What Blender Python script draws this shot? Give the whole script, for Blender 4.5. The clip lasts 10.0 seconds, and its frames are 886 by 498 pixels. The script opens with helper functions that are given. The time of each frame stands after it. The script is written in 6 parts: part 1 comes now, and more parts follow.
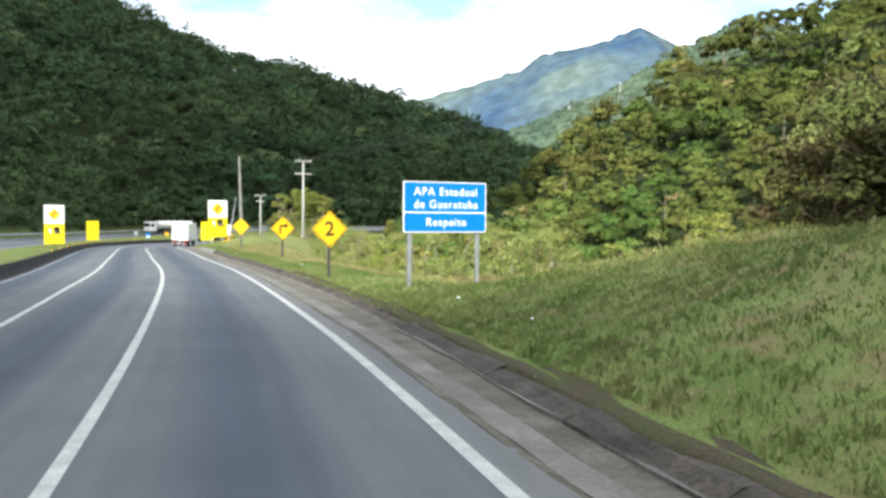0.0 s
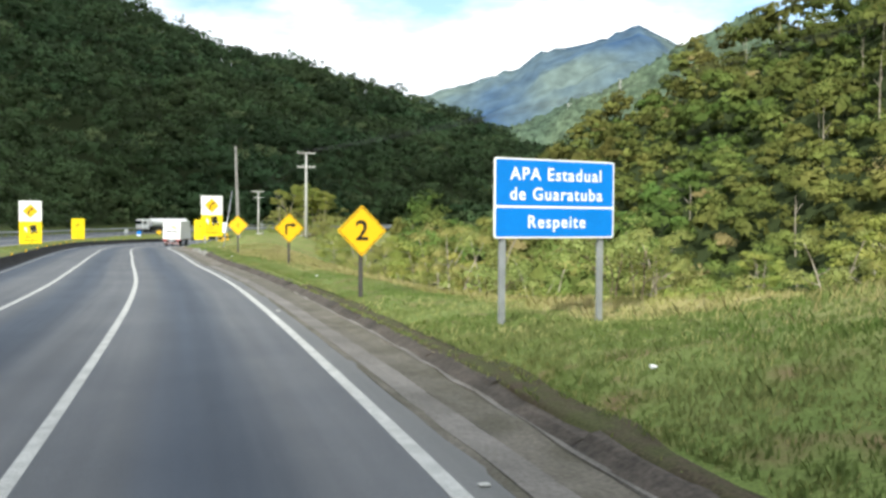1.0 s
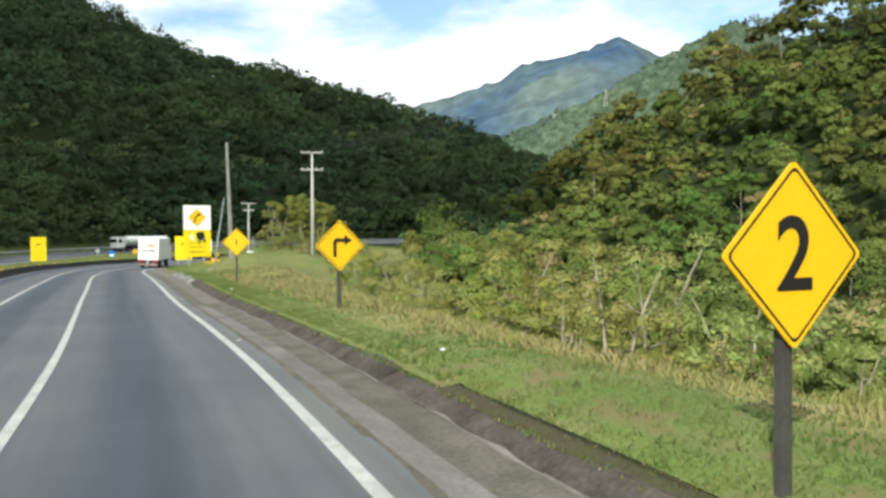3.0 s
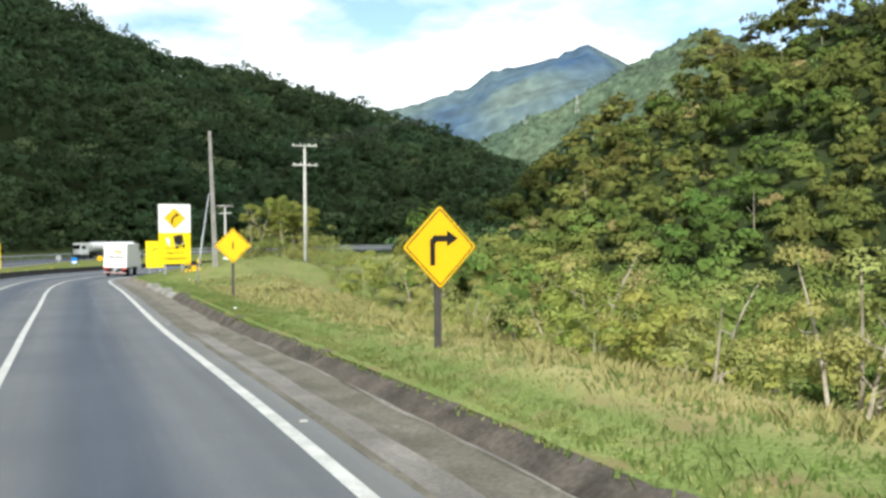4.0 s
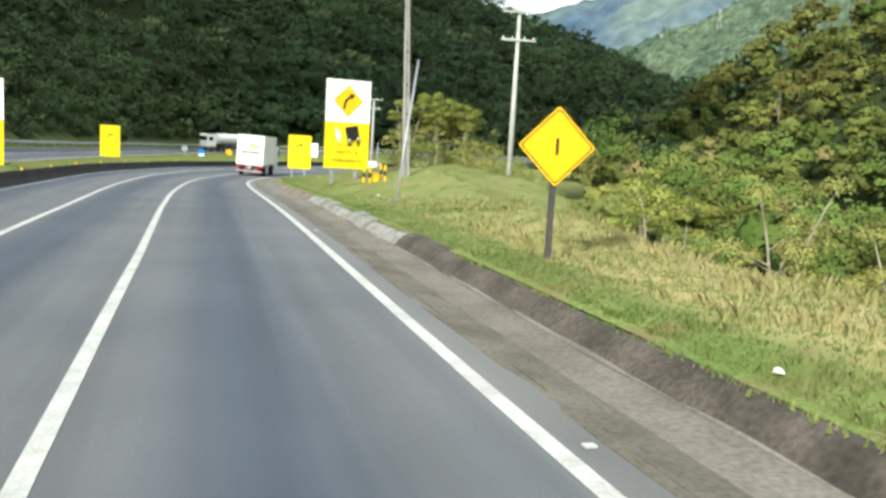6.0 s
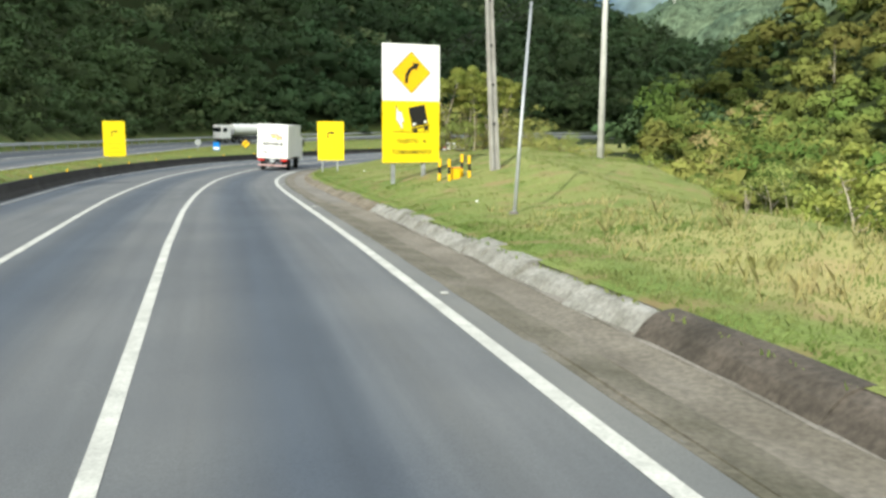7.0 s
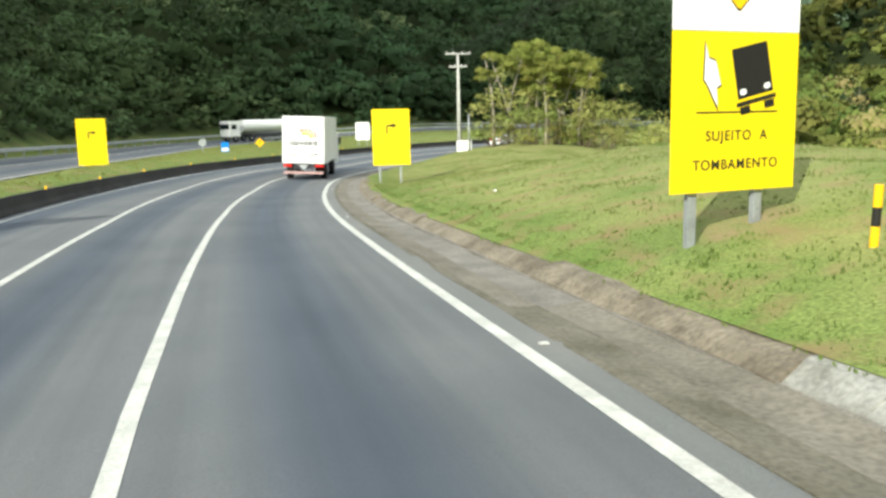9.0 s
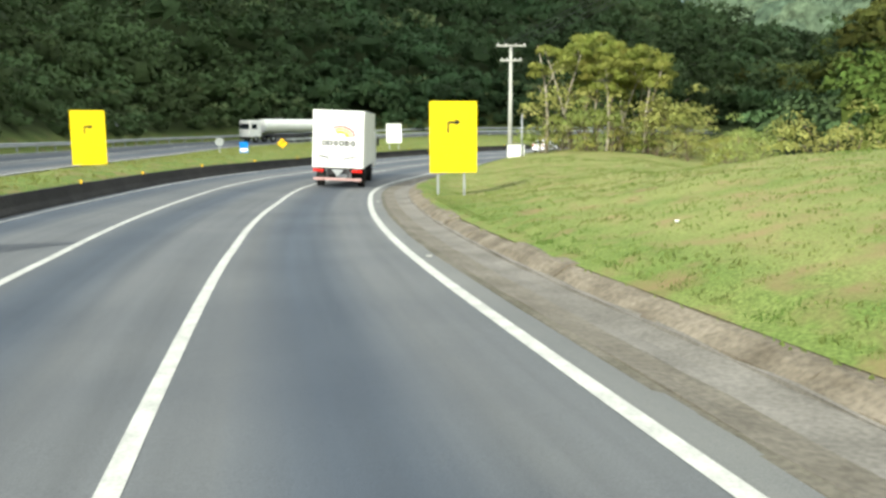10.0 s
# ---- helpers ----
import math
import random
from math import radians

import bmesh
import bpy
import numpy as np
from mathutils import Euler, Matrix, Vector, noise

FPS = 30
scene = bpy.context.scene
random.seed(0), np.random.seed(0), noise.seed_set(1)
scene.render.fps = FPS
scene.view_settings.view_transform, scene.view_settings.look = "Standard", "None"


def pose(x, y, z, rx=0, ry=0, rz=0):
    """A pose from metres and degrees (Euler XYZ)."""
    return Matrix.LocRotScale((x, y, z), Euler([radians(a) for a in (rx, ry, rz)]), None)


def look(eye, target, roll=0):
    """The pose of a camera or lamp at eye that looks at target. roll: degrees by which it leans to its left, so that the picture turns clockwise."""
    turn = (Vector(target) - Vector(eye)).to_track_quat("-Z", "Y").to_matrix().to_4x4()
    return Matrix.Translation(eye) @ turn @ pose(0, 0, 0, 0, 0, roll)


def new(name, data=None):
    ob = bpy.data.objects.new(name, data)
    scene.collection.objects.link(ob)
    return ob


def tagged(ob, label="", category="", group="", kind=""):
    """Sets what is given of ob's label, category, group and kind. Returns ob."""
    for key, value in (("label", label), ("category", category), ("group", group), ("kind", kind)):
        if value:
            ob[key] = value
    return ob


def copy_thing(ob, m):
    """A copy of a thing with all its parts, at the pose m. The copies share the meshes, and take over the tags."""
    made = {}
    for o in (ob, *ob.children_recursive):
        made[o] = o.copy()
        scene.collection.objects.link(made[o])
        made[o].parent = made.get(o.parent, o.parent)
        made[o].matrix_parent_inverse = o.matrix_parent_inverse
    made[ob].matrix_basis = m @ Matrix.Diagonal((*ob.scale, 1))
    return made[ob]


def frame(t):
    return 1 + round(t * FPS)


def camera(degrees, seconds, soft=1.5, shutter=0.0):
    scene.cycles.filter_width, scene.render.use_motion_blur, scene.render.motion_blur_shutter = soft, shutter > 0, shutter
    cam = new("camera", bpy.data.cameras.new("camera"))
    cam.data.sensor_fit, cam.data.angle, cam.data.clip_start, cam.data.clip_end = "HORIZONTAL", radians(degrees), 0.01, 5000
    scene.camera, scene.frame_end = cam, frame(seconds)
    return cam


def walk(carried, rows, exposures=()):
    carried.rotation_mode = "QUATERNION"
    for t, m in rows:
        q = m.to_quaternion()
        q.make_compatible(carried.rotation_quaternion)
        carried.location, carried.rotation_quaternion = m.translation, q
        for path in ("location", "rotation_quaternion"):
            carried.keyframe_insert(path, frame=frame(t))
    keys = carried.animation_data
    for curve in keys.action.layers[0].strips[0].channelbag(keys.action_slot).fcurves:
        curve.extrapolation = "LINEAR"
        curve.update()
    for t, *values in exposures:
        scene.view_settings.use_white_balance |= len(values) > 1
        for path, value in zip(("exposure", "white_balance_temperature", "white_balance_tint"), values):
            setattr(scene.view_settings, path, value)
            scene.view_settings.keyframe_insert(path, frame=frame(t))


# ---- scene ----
cam = camera(56.1, 10.0, 2.9)
PATH = [
    (0, (2.032, -2.449, 0.998), (1.981, -0.451, 0.934), 0.3),
    (0.5, (0.728, 2.289, 1.004), (0.677, 4.287, 0.937), -0.7),
    (1, (-0.539, 6.991, 1.026), (-0.582, 8.989, 0.957), 0.4),
    (1.5, (-1.835, 11.103, 1.005), (-1.871, 13.101, 0.935), 0.1),
    (2, (-3.171, 15.022, 0.992), (-3.199, 17.021, 0.939), 0.1),
    (2.5, (-4.598, 19.764, 0.973), (-4.616, 21.763, 0.928), -0.1),
    (4, (-9.68, 33.648, 0.702), (-9.607, 35.646, 0.681), -0.5),
    (4.5, (-11.563, 38.129, 0.679), (-11.446, 40.125, 0.656), -0.0),
    (4.7, (-12.326, 39.928, 0.671), (-12.27, 41.927, 0.643), 0.5),
    (5, (-13.614, 43.28, 0.572), (-13.655, 45.279, 0.545), 1.4),
    (5.2, (-14.495, 45.505, 0.501), (-14.564, 47.503, 0.451), 2.5),
    (5.5, (-15.756, 48.553, 0.442), (-15.87, 50.546, 0.315), 3.9),
    (6, (-17.788, 53.058, 0.378), (-17.969, 55.035, 0.141), 3.3),
    (7.3, (-22.944, 65.432, 0.471), (-23.184, 67.396, 0.178), -0.5),
    (7.5, (-23.715, 67.34, 0.486), (-23.972, 69.3, 0.188), -0.9),
    (8, (-25.49, 71.833, 0.392), (-25.728, 73.796, 0.094), -1.6),
    (8.5, (-27.291, 76.056, 0.355), (-27.553, 78.017, 0.061), 0.0),
    (9, (-28.95, 80.256, 0.286), (-29.192, 82.218, -0.021), -1.3),
    (9.5, (-30.643, 84.638, 0.107), (-30.906, 86.599, -0.181), 0.2),
    (10, (-32.24, 88.907, -0.077), (-32.522, 90.866, -0.37), -0.2),
]
walk(cam, [(t, look(eye, target, roll)) for t, eye, target, roll in PATH],
     exposures=[(0, 0.7, 6150, 7), (0.6, 0.58, 6200, 7), (1.5, 0.28, 6300, 7), (2.7, 0.16, 6350, 4), (4, 0.42, 6250, 6), (4.6, 0.58, 6250, 6), (5.2, 0.56, 6250, 6), (6, 0.54, 6350, 4), (7.3, 0.46, 6500, 3), (10, 0.64, 6550, 1)])


# ---- light ----
SUN_TO, SUN_EL = radians(20.0), radians(27.0)      # the way the light travels over the ground (from +y towards +x), its height
sun = new("sun", bpy.data.lights.new("sun", "SUN"))
sun.data.energy, sun.data.angle, sun.data.color = 5.0, radians(0.6), (1.0, 0.955, 0.86)
sun.matrix_world = look((0, 0, 0), (math.sin(SUN_TO) * math.cos(SUN_EL), math.cos(SUN_TO) * math.cos(SUN_EL), -math.sin(SUN_EL)))

world = bpy.data.worlds.new("sky")
scene.world = world
world.use_nodes = True
wn, wl = world.node_tree.nodes, world.node_tree.links
wn.clear()
w_out = wn.new("ShaderNodeOutputWorld")
w_bg = wn.new("ShaderNodeBackground")
w_sky = wn.new("ShaderNodeTexSky")
w_sky.sky_type, w_sky.sun_disc = "NISHITA", False
w_sky.sun_elevation, w_sky.sun_rotation = SUN_EL, math.pi + SUN_TO
w_sky.dust_density, w_sky.ozone_density = 1.6, 1.4
w_geo = wn.new("ShaderNodeTexCoord")
w_map = wn.new("ShaderNodeMapping")
w_map.inputs["Scale"].default_value = (1.0, 1.0, 2.6)
w_map.inputs["Location"].default_value = (0.35, 0.1, 0.2)
w_noise = wn.new("ShaderNodeTexNoise")
w_noise.inputs["Scale"].default_value, w_noise.inputs["Detail"].default_value = 3.0, 9.0
w_noise.inputs["Roughness"].default_value = 0.55
w_ramp = wn.new("ShaderNodeValToRGB")
w_ramp.color_ramp.elements[0].position, w_ramp.color_ramp.elements[0].color = 0.36, (0, 0, 0, 1)
w_ramp.color_ramp.elements[1].position, w_ramp.color_ramp.elements[1].color = 0.49, (1, 1, 1, 1)
w_tone = wn.new("ShaderNodeValToRGB")
w_tone.color_ramp.elements[0].position, w_tone.color_ramp.elements[0].color = 0.42, (8.0, 8.4, 8.9, 1)
w_tone.color_ramp.elements[1].position, w_tone.color_ramp.elements[1].color = 0.66, (12, 12, 12, 1)
w_mix = wn.new("ShaderNodeMix")
w_mix.data_type = "RGBA"
wl.new(w_geo.outputs["Generated"], w_map.inputs["Vector"])
wl.new(w_map.outputs["Vector"], w_noise.inputs["Vector"])
wl.new(w_noise.outputs["Fac"], w_ramp.inputs["Fac"])
wl.new(w_noise.outputs["Fac"], w_tone.inputs["Fac"])
wl.new(w_ramp.outputs["Color"], w_mix.inputs[0])
w_clear = wn.new("ShaderNodeVectorMath")
w_clear.operation, w_clear.inputs["Scale"].default_value = "SCALE", 1.5
wl.new(w_sky.outputs["Color"], w_clear.inputs[0])
wl.new(w_clear.outputs["Vector"], w_mix.inputs[6])
wl.new(w_tone.outputs["Color"], w_mix.inputs[7])
wl.new(w_mix.outputs[2], w_bg.inputs["Color"])
w_bg.inputs["Strength"].default_value = 0.12
wl.new(w_bg.outputs["Background"], w_out.inputs["Surface"])


# ---- materials ----
def material(name, base, rough=0.8, vary=0.25, scale=4.0, fine=40.0, bump=0.2, metallic=0.0, second=None, spread=0.0, through_light=0.0, tint="", spec=0.3, tone=0.45, rare=None):
    """A surface with colour that varies at two scales, relief, and, where asked, a spread over its pieces."""
    m = bpy.data.materials.new(name)
    m.use_nodes = True
    n, l = m.node_tree.nodes, m.node_tree.links
    p = n["Principled BSDF"]
    p.inputs["Roughness"].default_value, p.inputs["Metallic"].default_value = rough, metallic
    p.inputs["Specular IOR Level"].default_value = spec
    co = n.new("ShaderNodeTexCoord")
    big, small = n.new("ShaderNodeTexNoise"), n.new("ShaderNodeTexNoise")
    big.inputs["Scale"].default_value, small.inputs["Scale"].default_value = scale, fine
    big.inputs["Detail"].default_value, small.inputs["Detail"].default_value = 5.0, 3.0
    l.new(co.outputs["Object"], big.inputs["Vector"])
    l.new(co.outputs["Object"], small.inputs["Vector"])
    ramp = n.new("ShaderNodeMapRange")
    ramp.inputs["From Min"].default_value, ramp.inputs["From Max"].default_value = 0.35, 0.65
    l.new(big.outputs["Fac"], ramp.inputs["Value"])
    mix = n.new("ShaderNodeMix")
    mix.data_type = "RGBA"
    other = second or tuple(c * (1 - vary) for c in base)
    mix.inputs[6].default_value, mix.inputs[7].default_value = (*base, 1), (*other, 1)
    l.new(ramp.outputs["Result"], mix.inputs[0])
    grain = n.new("ShaderNodeMix")
    grain.data_type, grain.blend_type = "RGBA", "MULTIPLY"
    grain.inputs[0].default_value = 1.0
    gr = n.new("ShaderNodeMapRange")
    gr.inputs["From Min"].default_value, gr.inputs["From Max"].default_value = 0.3, 0.7
    gr.inputs["To Min"].default_value, gr.inputs["To Max"].default_value = 1 - vary * 0.7, 1 + vary * 0.5
    l.new(small.outputs["Fac"], gr.inputs["Value"])
    l.new(mix.outputs[2], grain.inputs[6])
    l.new(gr.outputs["Result"], grain.inputs[7])
    colour = grain.outputs[2]
    if spread:
        geo, hsv = n.new("ShaderNodeNewGeometry"), n.new("ShaderNodeHueSaturation")
        hue, val = n.new("ShaderNodeMapRange"), n.new("ShaderNodeMapRange")
        source = geo.outputs["Random Per Island"]
        hue.inputs["To Min"].default_value, hue.inputs["To Max"].default_value = 0.5 - 0.035 * spread, 0.5 + 0.03 * spread
        val.inputs["To Min"].default_value, val.inputs["To Max"].default_value = 1 - 0.16 * spread, 1 + 0.16 * spread
        l.new(source, val.inputs["Value"])
        if tint:
            att = n.new("ShaderNodeAttribute")
            att.attribute_name = tint
            l.new(att.outputs["Fac"], hue.inputs["Value"])
            if rare:
                pick_r, mix_r = n.new("ShaderNodeMapRange"), n.new("ShaderNodeMix")
                pick_r.inputs["From Min"].default_value, pick_r.inputs["From Max"].default_value = 0.9, 0.97
                mix_r.data_type = "RGBA"
                mix_r.inputs[7].default_value = (*rare, 1)
                l.new(att.outputs["Fac"], pick_r.inputs["Value"])
                l.new(pick_r.outputs["Result"], mix_r.inputs[0])
                l.new(colour, mix_r.inputs[6])
                colour = mix_r.outputs[2]
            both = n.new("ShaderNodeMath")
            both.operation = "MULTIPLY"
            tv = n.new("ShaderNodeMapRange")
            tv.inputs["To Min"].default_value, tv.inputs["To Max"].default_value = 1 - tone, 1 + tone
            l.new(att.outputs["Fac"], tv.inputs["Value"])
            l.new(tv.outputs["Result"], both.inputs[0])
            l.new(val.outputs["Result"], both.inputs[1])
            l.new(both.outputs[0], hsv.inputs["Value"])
        else:
            info = n.new("ShaderNodeObjectInfo")
            l.new(info.outputs["Random"], hue.inputs["Value"])
            l.new(val.outputs["Result"], hsv.inputs["Value"])
        l.new(hue.outputs["Result"], hsv.inputs["Hue"])
        l.new(colour, hsv.inputs["Color"])
        colour = hsv.outputs["Color"]
    l.new(colour, p.inputs["Base Color"])
    if bump:
        b = n.new("ShaderNodeBump")
        b.inputs["Strength"].default_value, b.inputs["Distance"].default_value = bump, 0.02
        l.new(small.outputs["Fac"], b.inputs["Height"])
        l.new(b.outputs["Normal"], p.inputs["Normal"])
    if through_light:
        tr, sh = n.new("ShaderNodeBsdfTranslucent"), n.new("ShaderNodeMixShader")
        sh.inputs[0].default_value = through_light
        l.new(colour, tr.inputs["Color"])
        l.new(p.outputs["BSDF"], sh.inputs[1])
        l.new(tr.outputs["BSDF"], sh.inputs[2])
        l.new(sh.outputs["Shader"], n["Material Output"].inputs["Surface"])
    return m


def asphalt_material():
    """Asphalt whose UV is metres across and along: dark oil band in each lane's middle, paler wheel tracks, patches and grain."""
    m = material("asphalt", (0.119, 0.124, 0.137), 0.75, 0.25, 0.35, 60.0, 0.25, second=(0.096, 0.102, 0.117))
    n, l = m.node_tree.nodes, m.node_tree.links
    p = n["Principled BSDF"]
    uv, sep = n.new("ShaderNodeUVMap"), n.new("ShaderNodeSeparateXYZ")
    l.new(uv.outputs["UV"], sep.inputs["Vector"])
    stretch = n.new("ShaderNodeMapping")
    stretch.inputs["Scale"].default_value = (2.4, 0.06, 1)
    streak = n.new("ShaderNodeTexNoise")
    streak.inputs["Scale"].default_value, streak.inputs["Detail"].default_value = 1.0, 6.0
    l.new(uv.outputs["UV"], stretch.inputs["Vector"])
    l.new(stretch.outputs["Vector"], streak.inputs["Vector"])
    wob = n.new("ShaderNodeMath")
    wob.operation, wob.inputs[1].default_value, wob.inputs[2].default_value = "MULTIPLY_ADD", 0.5, 0.0
    l.new(streak.outputs["Fac"], wob.inputs[0])
    l.new(sep.outputs["X"], wob.inputs[2])
    wave = n.new("ShaderNodeMath")
    wave.operation, wave.inputs[1].default_value = "MULTIPLY", 2 * math.pi / 3.6
    cosine = n.new("ShaderNodeMath")
    cosine.operation = "COSINE"
    l.new(wob.outputs[0], wave.inputs[0])
    l.new(wave.outputs[0], cosine.inputs[0])
    rng = n.new("ShaderNodeMapRange")
    rng.inputs["From Min"].default_value, rng.inputs["From Max"].default_value = -0.95, 0.15
    rng.inputs["To Min"].default_value, rng.inputs["To Max"].default_value = 0.0, 1.0
    wear = n.new("ShaderNodeValToRGB")
    wear.color_ramp.elements[0].color, wear.color_ramp.elements[1].color = (0.52, 0.60, 0.69, 1), (0.98, 0.98, 0.93, 1)
    l.new(cosine.outputs[0], rng.inputs["Value"])
    st = n.new("ShaderNodeMapRange")
    st.inputs["From Min"].default_value, st.inputs["From Max"].default_value = 0.3, 0.7
    st.inputs["To Min"].default_value, st.inputs["To Max"].default_value = 0.86, 1.14
    l.new(streak.outputs["Fac"], st.inputs["Value"])
    a, b = n.new("ShaderNodeMix"), n.new("ShaderNodeMix")
    for x in (a, b):
        x.data_type, x.blend_type = "RGBA", "MULTIPLY"
        x.inputs[0].default_value = 1.0
    old = p.inputs["Base Color"].links[0].from_socket
    l.new(old, a.inputs[6])
    l.new(rng.outputs["Result"], wear.inputs["Fac"])
    l.new(wear.outputs["Color"], a.inputs[7])
    l.new(a.outputs[2], b.inputs[6])
    l.new(st.outputs["Result"], b.inputs[7])
    side, pale = n.new("ShaderNodeMapRange"), n.new("ShaderNodeMix")
    side.inputs["From Min"].default_value, side.inputs["From Max"].default_value = 0.12, 0.3
    pale.data_type, pale.blend_type = "RGBA", "MULTIPLY"
    pale.inputs[7].default_value = (1.28, 1.24, 1.14, 1)
    l.new(wob.outputs[0], side.inputs["Value"])
    l.new(side.outputs["Result"], pale.inputs[0])
    l.new(b.outputs[2], pale.inputs[6])
    l.new(pale.outputs[2], p.inputs["Base Color"])
    return m


def ground_material():
    """Earth and grass: lush green, dry straw and bare patches by noise at several sizes."""
    m = material("grass_ground", (0.118, 0.17, 0.045), 0.95, 0.6, 0.5, 20.0, 0.5, second=(0.175, 0.21, 0.068), spec=0.05)
    n, l = m.node_tree.nodes, m.node_tree.links
    p = n["Principled BSDF"]
    old = p.inputs["Base Color"].links[0].from_socket
    co, no = n.new("ShaderNodeTexCoord"), n.new("ShaderNodeTexNoise")
    no.inputs["Scale"].default_value, no.inputs["Detail"].default_value = 1.1, 6.0
    l.new(co.outputs["Object"], no.inputs["Vector"])
    r = n.new("ShaderNodeMapRange")
    r.inputs["From Min"].default_value, r.inputs["From Max"].default_value = 0.5, 0.7
    l.new(no.outputs["Fac"], r.inputs["Value"])
    mx = n.new("ShaderNodeMix")
    mx.data_type = "RGBA"
    mx.inputs[7].default_value = (0.19, 0.15, 0.075, 1)
    l.new(r.outputs["Result"], mx.inputs[0])
    l.new(old, mx.inputs[6])
    dry_a, dry_n, dry_r, dry = n.new("ShaderNodeAttribute"), n.new("ShaderNodeTexNoise"), n.new("ShaderNodeMath"), n.new("ShaderNodeMix")
    dry_a.attribute_name, dry.data_type = "dry", "RGBA"
    dry_n.inputs["Scale"].default_value, dry_n.inputs["Detail"].default_value = 0.7, 5.0
    l.new(co.outputs["Object"], dry_n.inputs["Vector"])
    dry_m = n.new("ShaderNodeMapRange")
    dry_m.inputs["From Min"].default_value, dry_m.inputs["From Max"].default_value = 0.28, 0.5
    l.new(dry_n.outputs["Fac"], dry_m.inputs["Value"])
    dry_r.operation = "MULTIPLY"
    l.new(dry_a.outputs["Fac"], dry_r.inputs[0])
    l.new(dry_m.outputs["Result"], dry_r.inputs[1])
    dry.inputs[7].default_value = (0.38, 0.32, 0.15, 1)
    l.new(dry_r.outputs[0], dry.inputs[0])
    l.new(mx.outputs[2], dry.inputs[6])
    # forest litter, with the shade between the crowns put into its dark colour
    att, floor_shade = n.new("ShaderNodeAttribute"), n.new("ShaderNodeMix")
    att.attribute_name, floor_shade.data_type = "wooded", "RGBA"
    floor_shade.inputs[7].default_value = (0.034, 0.046, 0.018, 1)
    l.new(att.outputs["Fac"], floor_shade.inputs[0])
    l.new(dry.outputs[2], floor_shade.inputs[6])
    l.new(floor_shade.outputs[2], p.inputs["Base Color"])
    return m


M_ASPHALT = asphalt_material()
M_LINE = material("road_paint", (0.50, 0.50, 0.47), 0.7, 0.25, 3.0, 30.0, 0.15)
M_GROUND = ground_material()
M_CONCRETE = material("weathered_concrete", (0.21, 0.195, 0.175), 0.9, 0.35, 0.9, 18.0, 0.5, second=(0.13, 0.12, 0.105))
M_APRON = material("mossy_apron_concrete", (0.15, 0.135, 0.11), 0.95, 0.4, 1.1, 16.0, 0.6, second=(0.09, 0.083, 0.06))
M_GUTTER = material("brown_gutter_concrete", (0.18, 0.162, 0.135), 0.95, 0.4, 0.8, 15.0, 0.6, second=(0.12, 0.106, 0.085))
M_SOIL = material("bare_soil", (0.08, 0.065, 0.046), 0.95, 0.45, 2.2, 22.0, 0.8, second=(0.075, 0.08, 0.036), spec=0.05)
M_SHAFT = material("grey_pole_concrete", (0.33, 0.32, 0.30), 0.85, 0.25, 1.5, 25.0, 0.3)
M_CURB = material("stained_kerb_concrete", (0.095, 0.08, 0.066), 0.95, 0.5, 1.3, 14.0, 0.7, second=(0.042, 0.036, 0.029))
M_RUBBLE = material("broken_concrete", (0.28, 0.275, 0.255), 0.9, 0.4, 2.4, 16.0, 0.7, second=(0.17, 0.165, 0.145))
M_KERB_PALE = material("worn_kerb_concrete", (0.21, 0.18, 0.14), 0.95, 0.45, 1.6, 14.0, 0.7, second=(0.11, 0.092, 0.068))
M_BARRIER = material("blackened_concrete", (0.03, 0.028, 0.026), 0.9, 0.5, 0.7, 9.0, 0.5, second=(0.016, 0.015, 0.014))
M_POLE = material("pole_concrete", (0.50, 0.50, 0.47), 0.85, 0.25, 1.5, 25.0, 0.3)
M_GALV = material("galvanised_steel", (0.42, 0.44, 0.46), 0.5, 0.2, 3.0, 30.0, 0.1, metallic=0.55)
M_POST = material("dark_post", (0.07, 0.065, 0.06), 0.7, 0.3, 3.0, 30.0, 0.2)
M_YELLOW = material("sign_yellow", (0.80, 0.47, 0.01), 0.45, 0.06, 1.2, 20.0, 0.0)
M_LEMON = material("sign_lemon_yellow", (0.80, 0.60, 0.01), 0.45, 0.06, 1.2, 20.0, 0.0)
M_BLUE = material("sign_blue", (0.008, 0.19, 0.62), 0.4, 0.08, 1.2, 20.0, 0.0)
M_WHITE = material("sign_white", (0.84, 0.84, 0.83), 0.45, 0.05, 1.2, 20.0, 0.0)
M_BLACK = material("sign_black", (0.016, 0.015, 0.014), 0.5, 0.1, 2.0, 20.0, 0.0)
M_BOX = material("van_white", (0.80, 0.80, 0.79), 0.4, 0.10, 0.6, 12.0, 0.05)
M_RUBBER = material("tyre_rubber", (0.018, 0.018, 0.018), 0.85, 0.3, 5.0, 40.0, 0.2)
M_STEEL = material("chassis_steel", (0.06, 0.06, 0.065), 0.6, 0.3, 4.0, 30.0, 0.1, metallic=0.3)
M_RED = material("lamp_red", (0.55, 0.02, 0.015), 0.25, 0.1, 5.0, 30.0, 0.0)
M_ORANGE = material("mark_orange", (0.85, 0.30, 0.02), 0.5, 0.1, 5.0, 30.0, 0.0)
M_PINK = material("bumper_paint", (0.52, 0.33, 0.32), 0.6, 0.2, 5.0, 30.0, 0.0)
M_GLASS = material("dark_glass", (0.02, 0.025, 0.03), 0.06, 0.1, 3.0, 20.0, 0.0, spec=0.6)
M_BARK = material("pale_bark", (0.40, 0.36, 0.29), 0.9, 0.4, 1.2, 12.0, 0.5, second=(0.22, 0.19, 0.14))
